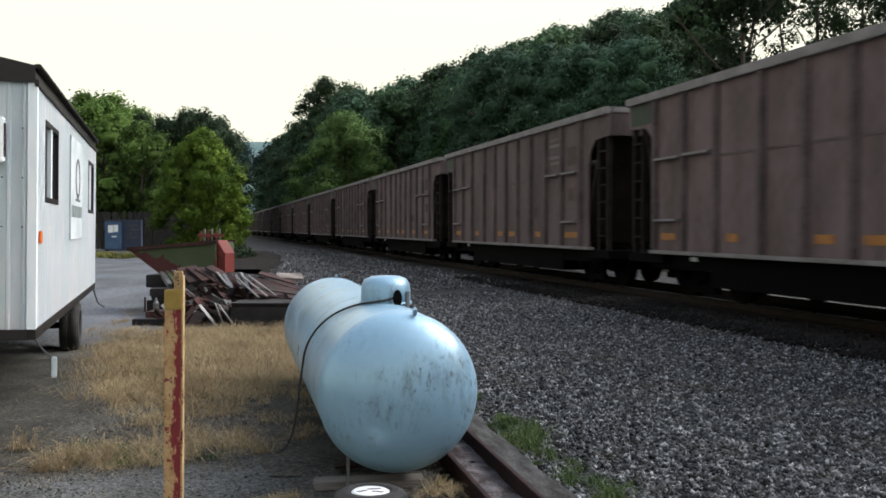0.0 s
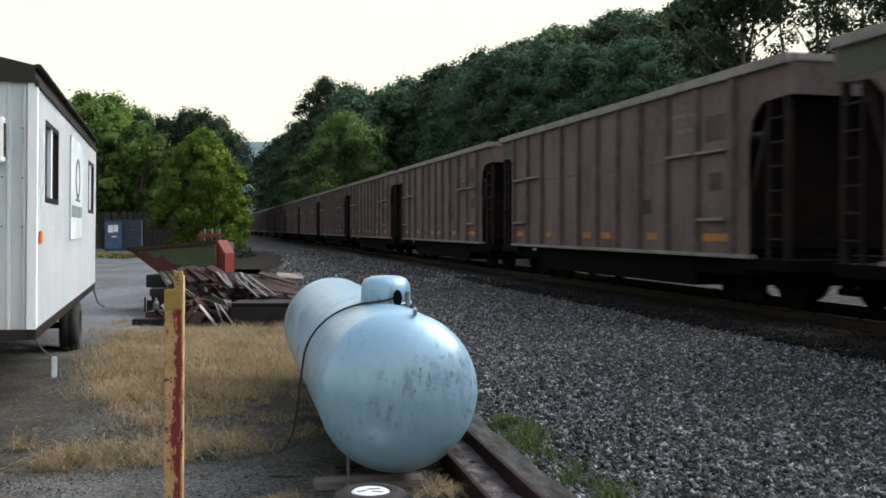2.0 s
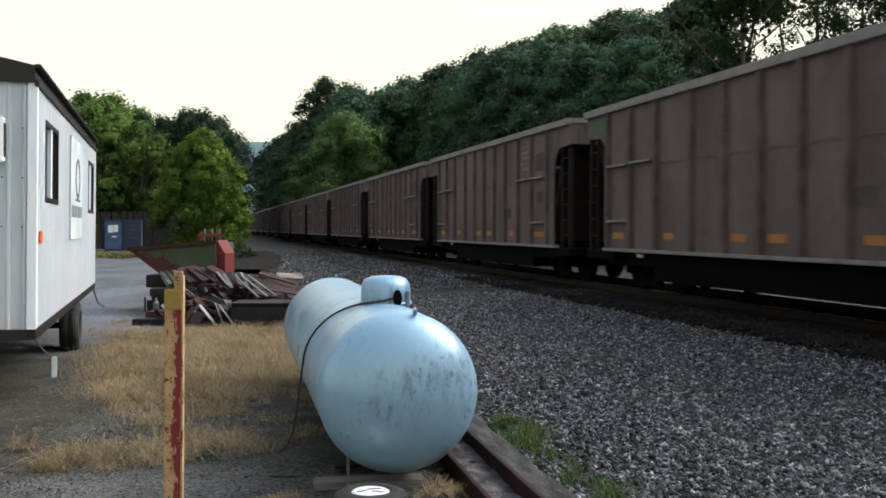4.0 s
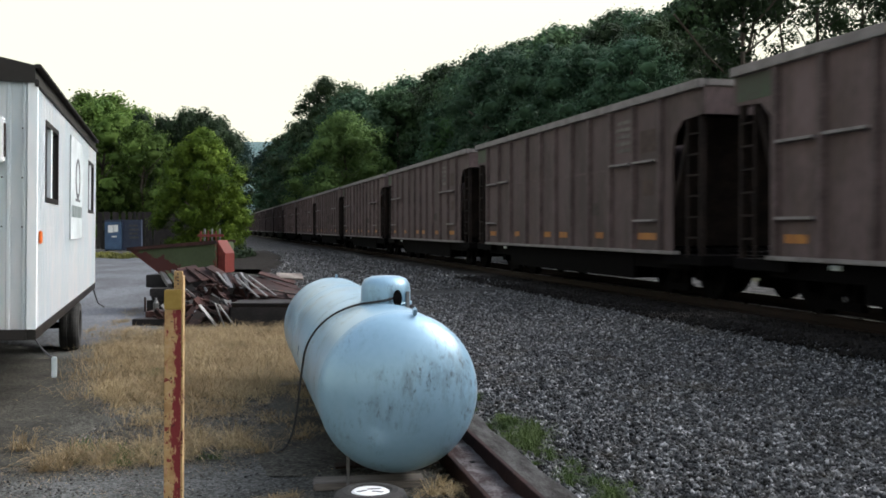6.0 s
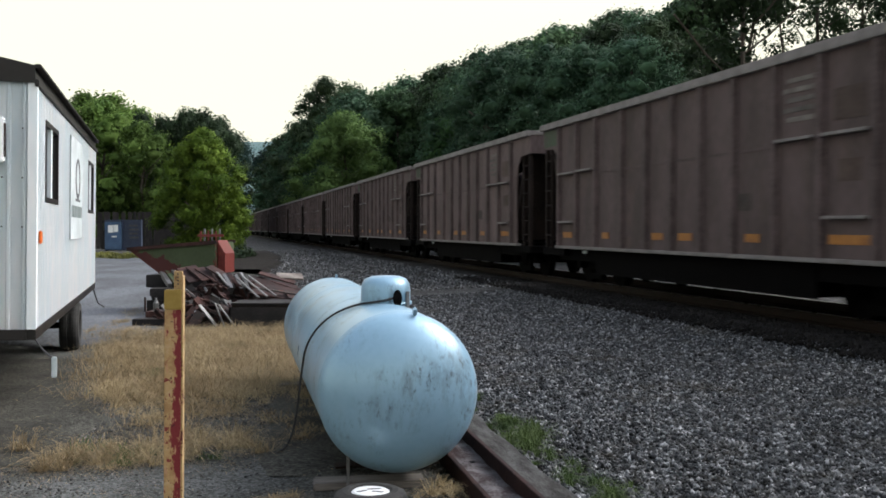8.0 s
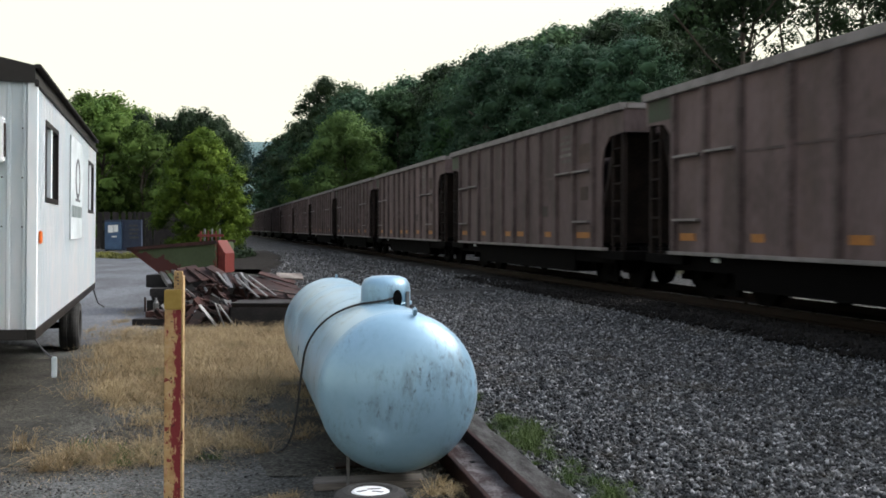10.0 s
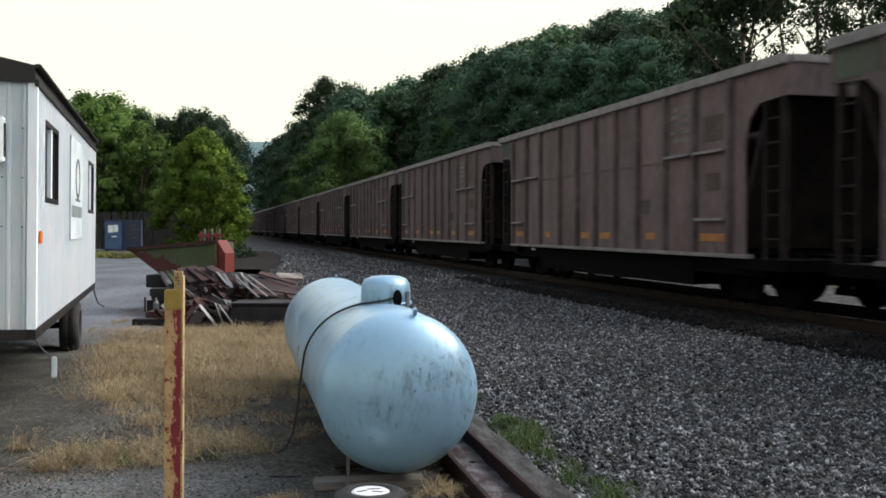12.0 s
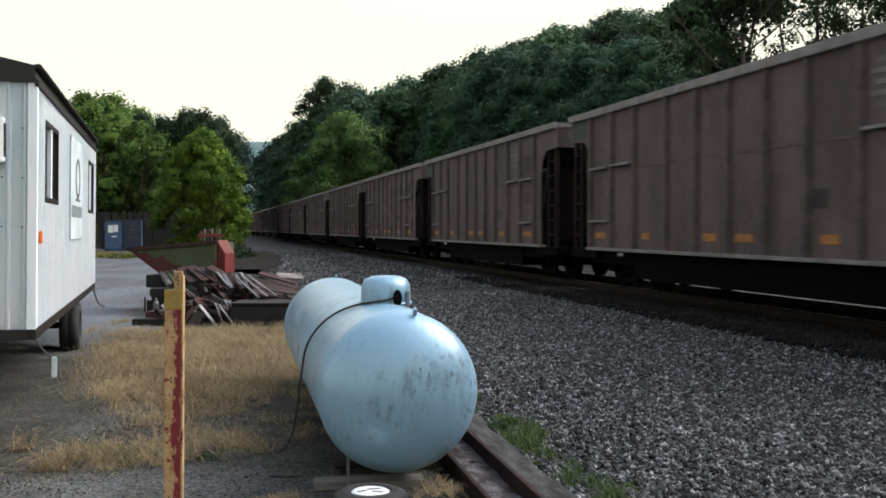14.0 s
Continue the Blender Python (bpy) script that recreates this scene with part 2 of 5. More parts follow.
def smudge(m, scale, stretch, low, high, amount, dark=(0.16, 0.2, 0.22)):
    """Dark smears with a shape of their own over a finished material."""
    nt = m.node_tree
    N, L = nt.nodes, nt.links
    b = N["Principled BSDF"]
    src = b.inputs["Base Color"].links[0].from_socket
    tc = N.new("ShaderNodeTexCoord")
    mp = N.new("ShaderNodeMapping")
    mp.inputs["Scale"].default_value = stretch
    L.new(tc.outputs["Object"], mp.inputs["Vector"])
    fine = N.new("ShaderNodeTexNoise")
    fine.inputs["Scale"].default_value, fine.inputs["Detail"].default_value, fine.inputs["Roughness"].default_value = scale, 8, 0.75
    big = N.new("ShaderNodeTexNoise")
    big.inputs["Scale"].default_value = 2.6
    L.new(mp.outputs[0], fine.inputs["Vector"])
    L.new(tc.outputs["Object"], big.inputs["Vector"])
    mr = N.new("ShaderNodeMapRange")
    L.new(fine.outputs["Fac"], mr.inputs["Value"])
    mr.inputs["From Min"].default_value, mr.inputs["From Max"].default_value, mr.inputs["To Max"].default_value = low, high, amount
    mb = N.new("ShaderNodeMapRange")
    L.new(big.outputs["Fac"], mb.inputs["Value"])
    mb.inputs["From Min"].default_value, mb.inputs["From Max"].default_value = 0.42, 0.6
    mu = N.new("ShaderNodeMath")
    mu.operation = 'MULTIPLY'
    L.new(mr.outputs[0], mu.inputs[0])
    L.new(mb.outputs[0], mu.inputs[1])
    mix = N.new("ShaderNodeMix")
    mix.data_type = 'RGBA'
    L.new(mu.outputs[0], mix.inputs[0])
    L.new(src, mix.inputs[6])
    mix.inputs[7].default_value = (*dark, 1)
    L.new(mix.outputs[2], b.inputs["Base Color"])


def chips(m, under, scale, lean, edge, stretch=(1, 1, 0.45), rise=0.0):
    """Paint of another colour in ragged flakes, more of it towards +x by lean, from edge on."""
    nt = m.node_tree
    N, L = nt.nodes, nt.links
    b = N["Principled BSDF"]
    src = b.inputs["Base Color"].links[0].from_socket
    tc = N.new("ShaderNodeTexCoord")
    mp = N.new("ShaderNodeMapping")
    mp.inputs["Scale"].default_value = stretch
    L.new(tc.outputs["Object"], mp.inputs["Vector"])
    no = N.new("ShaderNodeTexNoise")
    no.inputs["Scale"].default_value, no.inputs["Detail"].default_value, no.inputs["Roughness"].default_value = scale, 6, 0.65
    L.new(mp.outputs[0], no.inputs["Vector"])
    sp = N.new("ShaderNodeSeparateXYZ")
    L.new(tc.outputs["Object"], sp.inputs[0])
    ma = N.new("ShaderNodeMath")
    ma.operation = 'MULTIPLY_ADD'
    L.new(sp.outputs["X"], ma.inputs[0])
    ma.inputs[1].default_value = lean
    L.new(no.outputs["Fac"], ma.inputs[2])
    mr = N.new("ShaderNodeMapRange")
    up = N.new("ShaderNodeMath")
    up.operation = 'MULTIPLY_ADD'
    L.new(sp.outputs["Z"], up.inputs[0])
    up.inputs[1].default_value = rise
    L.new(ma.outputs[0], up.inputs[2])
    L.new(up.outputs[0], mr.inputs["Value"])
    mr.inputs["From Min"].default_value, mr.inputs["From Max"].default_value = edge, edge + 0.03
    mix = N.new("ShaderNodeMix")
    mix.data_type = 'RGBA'
    L.new(mr.outputs[0], mix.inputs[0])
    L.new(src, mix.inputs[6])
    mix.inputs[7].default_value = (*under, 1)
    L.new(mix.outputs[2], b.inputs["Base Color"])


def speckle(m, scale, low, high):
    """Single grains: brightness by cell of a stone pattern."""
    nt = m.node_tree
    N, L = nt.nodes, nt.links
    b = N["Principled BSDF"]
    src = b.inputs["Base Color"].links[0].from_socket
    tc = N.new("ShaderNodeTexCoord")
    vo = N.new("ShaderNodeTexVoronoi")
    vo.inputs["Scale"].default_value = scale
    L.new(tc.outputs["Object"], vo.inputs["Vector"])
    sep = N.new("ShaderNodeSeparateColor")
    L.new(vo.outputs["Color"], sep.inputs[0])
    mr = N.new("ShaderNodeMapRange")
    L.new(sep.outputs[0], mr.inputs["Value"])
    mr.inputs["To Min"].default_value, mr.inputs["To Max"].default_value = low, high
    hs = N.new("ShaderNodeHueSaturation")
    L.new(mr.outputs[0], hs.inputs["Value"])
    L.new(src, hs.inputs["Color"])
    L.new(hs.outputs[0], b.inputs["Base Color"])


chips(M["post_paint"], (0.17, 0.017, 0.02), 20, 6.0, 0.47)
chips(M["post_paint"], (0.43, 0.24, 0.13), 30, 0.0, 0.585, (1.2, 1, 0.35))
chips(M["post_paint"], (0.17, 0.02, 0.02), 38, 0.0, 0.6, (1, 1, 0.6))
chips(M["post_paint"], (0.03, 0.012, 0.01), 45, 0.0, 0.63, (1, 1, 1))
chips(M["hopper_green"], (0.06, 0.013, 0.011), 2.6, -0.42, 0.66, (1, 1, 1.2), -0.9)
chips(M["hopper_green"], (0.05, 0.012, 0.01), 16, 0.0, 0.66, (1, 1, 1))
speckle(M["yard"], 55, 0.4, 1.6)
speckle(M["ballast"], 30, 0.35, 1.7)
speckle(M["gravel"], 30, 0.6, 1.4)
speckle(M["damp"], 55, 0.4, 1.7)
smudge(M["stone"], 1.3, (1, 1, 1), 0.5, 0.72, 0.55, (0.075, 0.062, 0.043))
smudge(M["car_side"], 1.3, (1, 1, 0.14), 0.5, 0.72, 0.65, (0.105, 0.07, 0.05))
smudge(M["tank"], 13, (1, 1, 0.35), 0.47, 0.68, 0.6, (0.09, 0.115, 0.12))
smudge(M["tank"], 26, (1.2, 0.7, 0.5), 0.54, 0.64, 0.8, (0.05, 0.06, 0.065))
smudge(M["tank"], 4, (1, 1, 0.25), 0.5, 0.75, 0.4, (0.22, 0.27, 0.27))
smudge(M["white"], 3, (1, 1, 0.15), 0.52, 0.75, 0.22, (0.42, 0.46, 0.46))
smudge(M["car_side"], 2.2, (1, 1, 0.2), 0.5, 0.7, 0.5, (0.05, 0.036, 0.03))
smudge(M["yard"], 1.6, (1, 1, 1), 0.5, 0.68, 0.6, (0.03, 0.027, 0.023))

# ---- mesh helpers ----
def part(name, bm, material, parent=None, label="", smooth=False):
    me = bpy.data.meshes.new(name)
    bm.to_mesh(me)
    bm.free()
    me.materials.append(material)
    if smooth:
        for p in me.polygons:
            p.use_smooth = True
    ob = new(name, me)
    if parent:
        ob.parent = parent
    if label:
        ob["label"] = label
    return ob


def again(ob, m):
    """Another part on the same mesh, under the same parent."""
    o = new(ob.name.split(".")[0], ob.data)
    o.parent = ob.parent
    o.matrix_basis = m
    return o


def thing(name, m, label, category, group="", kind=""):
    ob = new(name)
    ob.matrix_basis = m
    return tagged(ob, label, category, group, kind)


def box(bm, x0, y0, z0, x1, y1, z1, bevel=0.0, m=None):
    r = bmesh.ops.create_cube(bm, size=1)
    t = Matrix.Translation(((x0 + x1) / 2, (y0 + y1) / 2, (z0 + z1) / 2)) @ Matrix.Diagonal((abs(x1 - x0), abs(y1 - y0), abs(z1 - z0), 1))
    bmesh.ops.transform(bm, matrix=(m @ t) if m else t, verts=r["verts"])
    if bevel:
        es = list({e for v in r["verts"] for e in v.link_edges})
        bmesh.ops.bevel(bm, geom=es, offset=bevel, segments=2, affect='EDGES')
    return bm


def boxes(*rows, bevel=0.0):
    bm = bmesh.new()
    for r in rows:
        box(bm, *r, bevel=bevel)
    return bm


def cyl(bm, r0, r1, h, m, seg=16):
    r = bmesh.ops.create_cone(bm, cap_ends=True, segments=seg, radius1=r0, radius2=r1, depth=h)
    bmesh.ops.transform(bm, matrix=m, verts=r["verts"])
    return bm


def lathe(profile, seg=32, m=None):
    """Turns (radius, z) points about z."""
    bm = bmesh.new()
    rings = []
    for r, z in profile:
        if r < 1e-6:
            rings.append([bm.verts.new((0, 0, z))])
        else:
            rings.append([bm.verts.new((r * math.cos(2 * math.pi * i / seg), r * math.sin(2 * math.pi * i / seg), z)) for i in range(seg)])
    for a, b in zip(rings, rings[1:]):
        for i in range(seg):
            j = (i + 1) % seg
            if len(a) == 1 and len(b) == 1:
                continue
            if len(a) == 1:
                bm.faces.new((a[0], b[j], b[i]))
            elif len(b) == 1:
                bm.faces.new((a[i], a[j], b[0]))
            else:
                bm.faces.new((a[i], a[j], b[j], b[i]))
    bmesh.ops.recalc_face_normals(bm, faces=bm.faces)
    if m:
        bmesh.ops.transform(bm, matrix=m, verts=bm.verts)
    return bm


def tube(points, r, seg=8):
    """A round bar along a line of points."""
    bm = bmesh.new()
    rings = []
    pts = [Vector(p) for p in points]
    for i, p in enumerate(pts):
        d = (pts[min(i + 1, len(pts) - 1)] - pts[max(i - 1, 0)]).normalized()
        a = d.cross(Vector((0, 0, 1)) if abs(d.z) < 0.9 else Vector((1, 0, 0))).normalized()
        b = d.cross(a)
        rings.append([bm.verts.new(p + r * (math.cos(2 * math.pi * k / seg) * a + math.sin(2 * math.pi * k / seg) * b)) for k in range(seg)])
    for a, b in zip(rings, rings[1:]):
        for k in range(seg):
            bm.faces.new((a[k], a[(k + 1) % seg], b[(k + 1) % seg], b[k]))
    bm.faces.new(rings[0])
    bm.faces.new(rings[-1][::-1])
    bmesh.ops.recalc_face_normals(bm, faces=bm.faces)
    return bm


def raw(name, verts, faces, material):
    me = bpy.data.meshes.new(name)
    me.from_pydata(verts, [], faces)
    me.materials.append(material)
    return me


# ---- the track's own space: y runs along the rails away from the camera, x away from the yard ----
TRACK = pose(10.12, 0, 0, 0, 0, 13.85)
CAR = 14.92
RAIL_Z = 0.39
rng = np.random.default_rng(5)


def track_xy(x, y):
    v = TRACK @ Vector((x, y, 0))
    return v.x, v.y


def ground_z(x, y):
    """Height of the ground in the track's space."""
    z = 0.0
    if x > -7.4:
        z = 0.02 + 0.2 * min(1, (x + 7.4) / 5.2)
    if x > 5:
        z = 0.22 - 0.3 * min(1, (x - 5) / 3)
    if x > 9:
        z += 0.36 * min(x - 9, 46)
    return z


def build_ground():
    xs = [-3000, -900, -300, -120, -60, -40] + list(np.arange(-30, 20, 1.2)) + list(np.arange(20, 80, 5)) + [100, 150, 300, 900, 3000]
    ys = [-3000, -900, -300, -100, -50, -25] + list(np.arange(-12, 60, 1.5)) + list(np.arange(60, 300, 8)) + [350, 500, 900, 3000]
    verts, faces = [], []
    for y in ys:
        for x in xs:
            z = ground_z(x, y) + (0.008 * noise.noise((x * 0.5, y * 0.5, 0)) if abs(x) < 40 else 0)
            if -7.4 < x < 7:
                z -= 0.12
            verts.append((x, y, z))
    n = len(xs)
    for j in range(len(ys) - 1):
        for i in range(n - 1):
            faces.append((j * n + i, j * n + i + 1, (j + 1) * n + i + 1, (j + 1) * n + i))
    me = raw("ground", verts, faces, M["yard"])
    me.materials.append(M["floor_wood"])
    for p in me.polygons:
        p.use_smooth = True
        p.material_index = 1 if p.center.x > 6.5 or p.center.y > 100 else 0
    ob = new("ground", me)
    ob.matrix_basis = TRACK
    tagged(ob, "grey and brown gravel yard with bare dirt patches", "ground", kind="structure")


def strip(name, rows, material, label, category, z=0.02, edge=0.35):
    """A patch of surface between left and right edges: rows of (y, x0, x1)."""
    bm = bmesh.new()
    grid = []
    for (y0, a0, b0), (y1, a1, b1) in zip(rows, rows[1:]):
        for k in range(12):
            t = k / 12
            y = y0 + (y1 - y0) * t
            a, b = a0 + (a1 - a0) * t, b0 + (b1 - b0) * t
            a += edge * noise.noise((y * 0.7, 1.5, 0)) + 0.4 * edge * noise.noise((y * 3, 7, 0))
            b += edge * noise.noise((y * 0.7, 9.5, 0)) + 0.4 * edge * noise.noise((y * 3, 4, 0))
            grid.append([bm.verts.new((a + (b - a) * i / 8, y, (z if 0 < i < 8 else -0.03) + 0.012 * noise.noise((i, y, 3)))) for i in range(9)])
    for a, b in zip(grid, grid[1:]):
        for i in range(8):
            bm.faces.new((a[i], a[i + 1], b[i + 1], b[i]))
    return tagged(part(name, bm, material, smooth=True), label, category, kind="structure")


def build_patches():
    strip("gravel_drive", [(13.5, -5.6, -5.2), (15.5, -8.2, -4.3), (20, -10.5, -4.4), (30, -16, -6.6), (45, -26, -11.6), (62, -34, -16.5)], M["gravel"], "pale grey gravel drive across the yard", "drive", 0.03, 0.3)
    # dark strip that paints the trailer's shade onto the dirt
    strip("dirt_patch", [(6.8, -3.4, -2.7), (8.2, -4.4, -3.0), (10, -5.2, -3.5), (12.6, -5.6, -4.5)], M["damp"], "dark dirt by the trailer, with the shade under it in the colour", "dirt", 0.014, 0.5)
    strip("dirt_patch", [(6.5, -1.2, -0.5), (7.6, -1.4, -0.5), (9.5, -1.7, -0.7), (10.8, -1.9, -1.1)], M["damp"], "dark dirt along the left side of the tank", "dirt", 0.012, 0.3)
    # flat raised strip; the hollow's depth and dark are put into its colour
    strip("soil_hollow", [(36, -9, -6.4), (40, -9.5, -6.75), (44, -11, -7.2), (50, -12.5, -8.0), (54.5, -14, -8.65), (60, -15, -10), (66, -16, -11.4)], M["soil"], "flat strip of near-black soil beside the ballast, coloured for a hollow", "soil", 0.16, 0.3)


def build_ballast():
    bm = bmesh.new()
    prof = [(-7.9, -0.06), (-7.4, 0.0), (-6.0, 0.07), (-4.0, 0.14), (-2.2, 0.215), (2.2, 0.215), (5.0, 0.2), (8, -0.1)]
    ys = list(np.arange(-40, 60, 0.8)) + list(np.arange(60, 400, 8))
    rows = []
    for y in ys:
        rows.append([bm.verts.new((x + (0.25 * noise.noise((y * 0.6, x, 3)) if x < -6.5 else 0), y, z + 0.006 * noise.noise((x * 0.9, y * 0.9, 1)))) for x, z in prof])
    for a, b in zip(rows, rows[1:]):
        for i in range(len(prof) - 1):
            bm.faces.new((a[i], a[i + 1], b[i + 1], b[i]))
    bmesh.ops.subdivide_edges(bm, edges=[e for e in bm.edges if e.calc_length() > 1.2 and abs(e.verts[0].co.y) < 40], cuts=2)
    ob = part("ballast_bed", bm, M["ballast"], smooth=True)
    ob.matrix_basis = TRACK
    tagged(ob, "bed of grey crushed stone ballast beside the track", "ballast", kind="structure")


def build_track():
    for sx in (-0.755, 0.755):
        bm = bmesh.new()
        prof = [(-0.07, 0), (0.07, 0), (0.07, 0.015), (0.012, 0.035), (0.012, 0.125), (0.036, 0.135), (0.036, 0.165), (-0.036, 0.165), (-0.036, 0.135), (-0.012, 0.125), (-0.012, 0.035), (-0.07, 0.015)]
        a = [bm.verts.new((x, -60, z)) for x, z in prof]
        b = [bm.verts.new((x, 420, z)) for x, z in prof]
        for i in range(12):
            j = (i + 1) % 12
            f = bm.faces.new((a[i], a[j], b[j], b[i]))
        ob = part("rail", bm, M["rail"])
        ob.data.materials.append(M["rail_head"])
        ob.data.polygons[6].material_index = 1
        ob.matrix_basis = TRACK @ pose(sx, 0, RAIL_Z - 0.165)
        tagged(ob, "rusty steel rail with a polished running head", "rail", "rails of the track", "structure")
    tie = None
    for k in range(300):
        if tie is None:
            tie = part("railway_tie", boxes((-1.3, -0.115, -0.15, 1.3, 0.115, 0.0), bevel=0.012), M["tie"])
            tagged(tie, "dark creosoted wooden railway tie in the ballast", "railway tie", "ties under the rails", "structure")
            tie.matrix_basis = TRACK @ pose(0, -9, RAIL_Z - 0.168)
        else:
            copy_thing(tie, TRACK @ pose(0, -9 + 0.53 * k, RAIL_Z - 0.168 + rng.uniform(-0.008, 0), 0, 0, rng.uniform(-1, 1)))
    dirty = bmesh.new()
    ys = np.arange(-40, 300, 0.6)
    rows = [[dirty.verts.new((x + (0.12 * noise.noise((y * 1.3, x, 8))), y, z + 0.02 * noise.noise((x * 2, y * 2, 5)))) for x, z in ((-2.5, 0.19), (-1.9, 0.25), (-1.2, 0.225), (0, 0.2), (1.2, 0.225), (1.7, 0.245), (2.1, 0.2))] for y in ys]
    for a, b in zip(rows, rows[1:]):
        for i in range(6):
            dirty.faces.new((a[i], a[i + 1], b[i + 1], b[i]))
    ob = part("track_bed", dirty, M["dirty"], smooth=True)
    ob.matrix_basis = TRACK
    tagged(ob, "near-black ballast between and beside the rails", "ballast", kind="structure")


# ---- hopper cars ----
BODY, HALF, SILL, TOP = 13.92, 1.6, 1.255, 4.215
RIBS = (1.2, 2.3, 3.4, 4.75, 5.85, 6.9, 7.95, 9.0, 10.15, 11.25, 12.4)


def build_car():
    """One coal hopper; y = 0 is its far end, the body runs towards -y; z = 0 is the ground."""
    car = thing("hopper_car", TRACK, "faded brown steel coal hopper car with ribbed sides", "rail car", "cars of the coal train")
    for s in (-1, 1):
        x0, x1 = (s * HALF, s * (HALF - 0.04))
        bm = bmesh.new()
        # side sheet with both lower ends cut away in a curve
        cut, ztop = 1.12, 3.62
        pts = [(-cut, SILL), (-cut, 3.0), (-cut + 0.1, 3.35), (-cut + 0.38, 3.58), (-0.05, ztop), (0, ztop), (0, TOP - 0.1),
               (-BODY, TOP - 0.1), (-BODY, ztop), (-BODY + 0.05, ztop), (-BODY + cut - 0.38, 3.58), (-BODY + cut - 0.1, 3.35), (-BODY + cut, 3.0), (-BODY + cut, SILL)]
        a = [bm.verts.new((x0, y, z)) for y, z in pts]
        b = [bm.verts.new((x1, y, z)) for y, z in pts]
        bm.faces.new(a)
        bm.faces.new(b[::-1])
        for i in range(len(pts)):
            j = (i + 1) % len(pts)
            bm.faces.new((a[i], b[i], b[j], a[j]))
        bmesh.ops.recalc_face_normals(bm, faces=bm.faces)
        part("side_sheet", bm, M["car_side"], car)
        rib = None
        for d in RIBS:
            if rib is None:
                bm = bmesh.new()
                w, o = 0.085, 0.085
                q = [(0, -w), (o, -w * 0.6), (o, w * 0.6), (0, w)]
                lo = [bm.verts.new((s * (HALF + x), y, SILL + 0.02)) for x, y in q]
                hi = [bm.verts.new((s * (HALF + x), y, TOP - 0.16)) for x, y in q]
                for i in range(4):
                    j = (i + 1) % 4
                    bm.faces.new((lo[i], lo[j], hi[j], hi[i]))
                bm.faces.new(lo), bm.faces.new(hi[::-1])
                bmesh.ops.recalc_face_normals(bm, faces=bm.faces)
                rib = part("rib", bm, M["car_rib"], car)
                rib.matrix_basis = pose(0, -d, 0)
            else:
                again(rib, pose(0, -d, 0))
        part("top_chord", boxes((s * (HALF - 0.06), -BODY, TOP - 0.15, s * (HALF + 0.1), 0, TOP), bevel=0.012), M["car_top"], car, "pale top chord")
        part("side_sill", boxes((s * (HALF - 0.1), -BODY + 1.0, SILL - 0.05, s * (HALF + 0.07), -1.0, SILL + 0.012), bevel=0.01), M["car_top"], car, "pale lower side flange")
        for y0, y1, z in ((-1.3, -2.2, 2.92), (-2.4, -3.3, 2.94), (-1.3, -2.2, 1.8), (-10.25, -11.15, 2.92), (-11.35, -12.3, 2.92), (-11.4, -12.3, 1.8)):
            part("step_ledge", boxes((s * HALF, y0, z, s * (HALF + 0.13), y1, z + 0.045), bevel=0.008), M["car_top"], car, "pale horizontal step ledge")
        for d, w in ((1.4, 0.55), (3.7, 0.35), (6.05, 0.45), (7.1, 0.5), (9.3, 0.4), (11.4, 0.85)):
            part("reflector", boxes((s * HALF, -d - w, 1.46, s * (HALF + 0.012), -d, 1.59)), M["yellow"], car, "orange-yellow reflective patch")
        part("painted_panel", boxes((s * HALF, -1.02, 3.66, s * (HALF + 0.006), -0.1, 4.05)), M["green_fade"], car, "faded green paint patch")
        part("rust_panel", boxes((s * HALF, -12.15, 3.12, s * (HALF + 0.006), -11.5, 3.55)), M["rust_fade"], car, "rust-brown patch of paint")
        part("rust_panel", boxes((s * HALF, -12.05, 2.3, s * (HALF + 0.006), -11.6, 2.6)), M["rust_fade"], car, "rust-brown patch of paint")
        part("tag_plate", boxes((s * 1.46, -2.5, 1.1, s * 1.475, -2.28, 1.17)), M["sign_grey"], car, "small pale tag plate under the sill")
        part("sheet_seam", boxes((s * HALF, -10.1, 2.86, s * (HALF + 0.012), -3.45, 2.9)), M["car_rib"], car)
        # stencilled lines of lettering, unreadable
        for k in range(5):
            part("stencil_line", boxes((s * HALF, -11.05, 3.2 + 0.14 * k, s * (HALF + 0.008), -10.4 + 0.1 * (k % 2), 3.27 + 0.14 * k)), M["stencil"], car, "faded stencilled line")
        part("stencil_panel", boxes((s * HALF, -9.45, 1.95, s * (HALF + 0.008), -9.1, 2.22)), M["panel_fade"], car, "dark stencilled panel")
    # ends, with sloped sheets set back, corner posts and ladders
    for e in (0, 1):
        y = (lambda d: -d) if e == 0 else (lambda d: -BODY + d)
        part("end_beam", boxes((-HALF + 0.02, y(0), 3.62, HALF - 0.02, y(0.08), TOP - 0.12)), M["car_side"], car)
        part("end_chord", boxes((-HALF + 0.06, y(-0.03), TOP - 0.12, HALF - 0.06, y(0.1), TOP - 0.005), bevel=0.01), M["car_top"], car, "pale end chord")
        bm = bmesh.new()
        q = [(0.5, 3.62), (1.4, SILL + 0.1), (1.5, SILL + 0.1), (0.6, 3.62)]
        lo = [bm.verts.new((-HALF + 0.05, y(d), z)) for d, z in q]
        hi = [bm.verts.new((HALF - 0.05, y(d), z)) for d, z in q]
        for i in range(4):
            bm.faces.new((lo[i], lo[(i + 1) % 4], hi[(i + 1) % 4], hi[i]))
        bm.faces.new(lo), bm.faces.new(hi[::-1])
        bmesh.ops.recalc_face_normals(bm, faces=bm.faces)
        part("slope_sheet", bm, M["car_shade"], car, "slope sheet of the end, coloured dark for the recess shade")
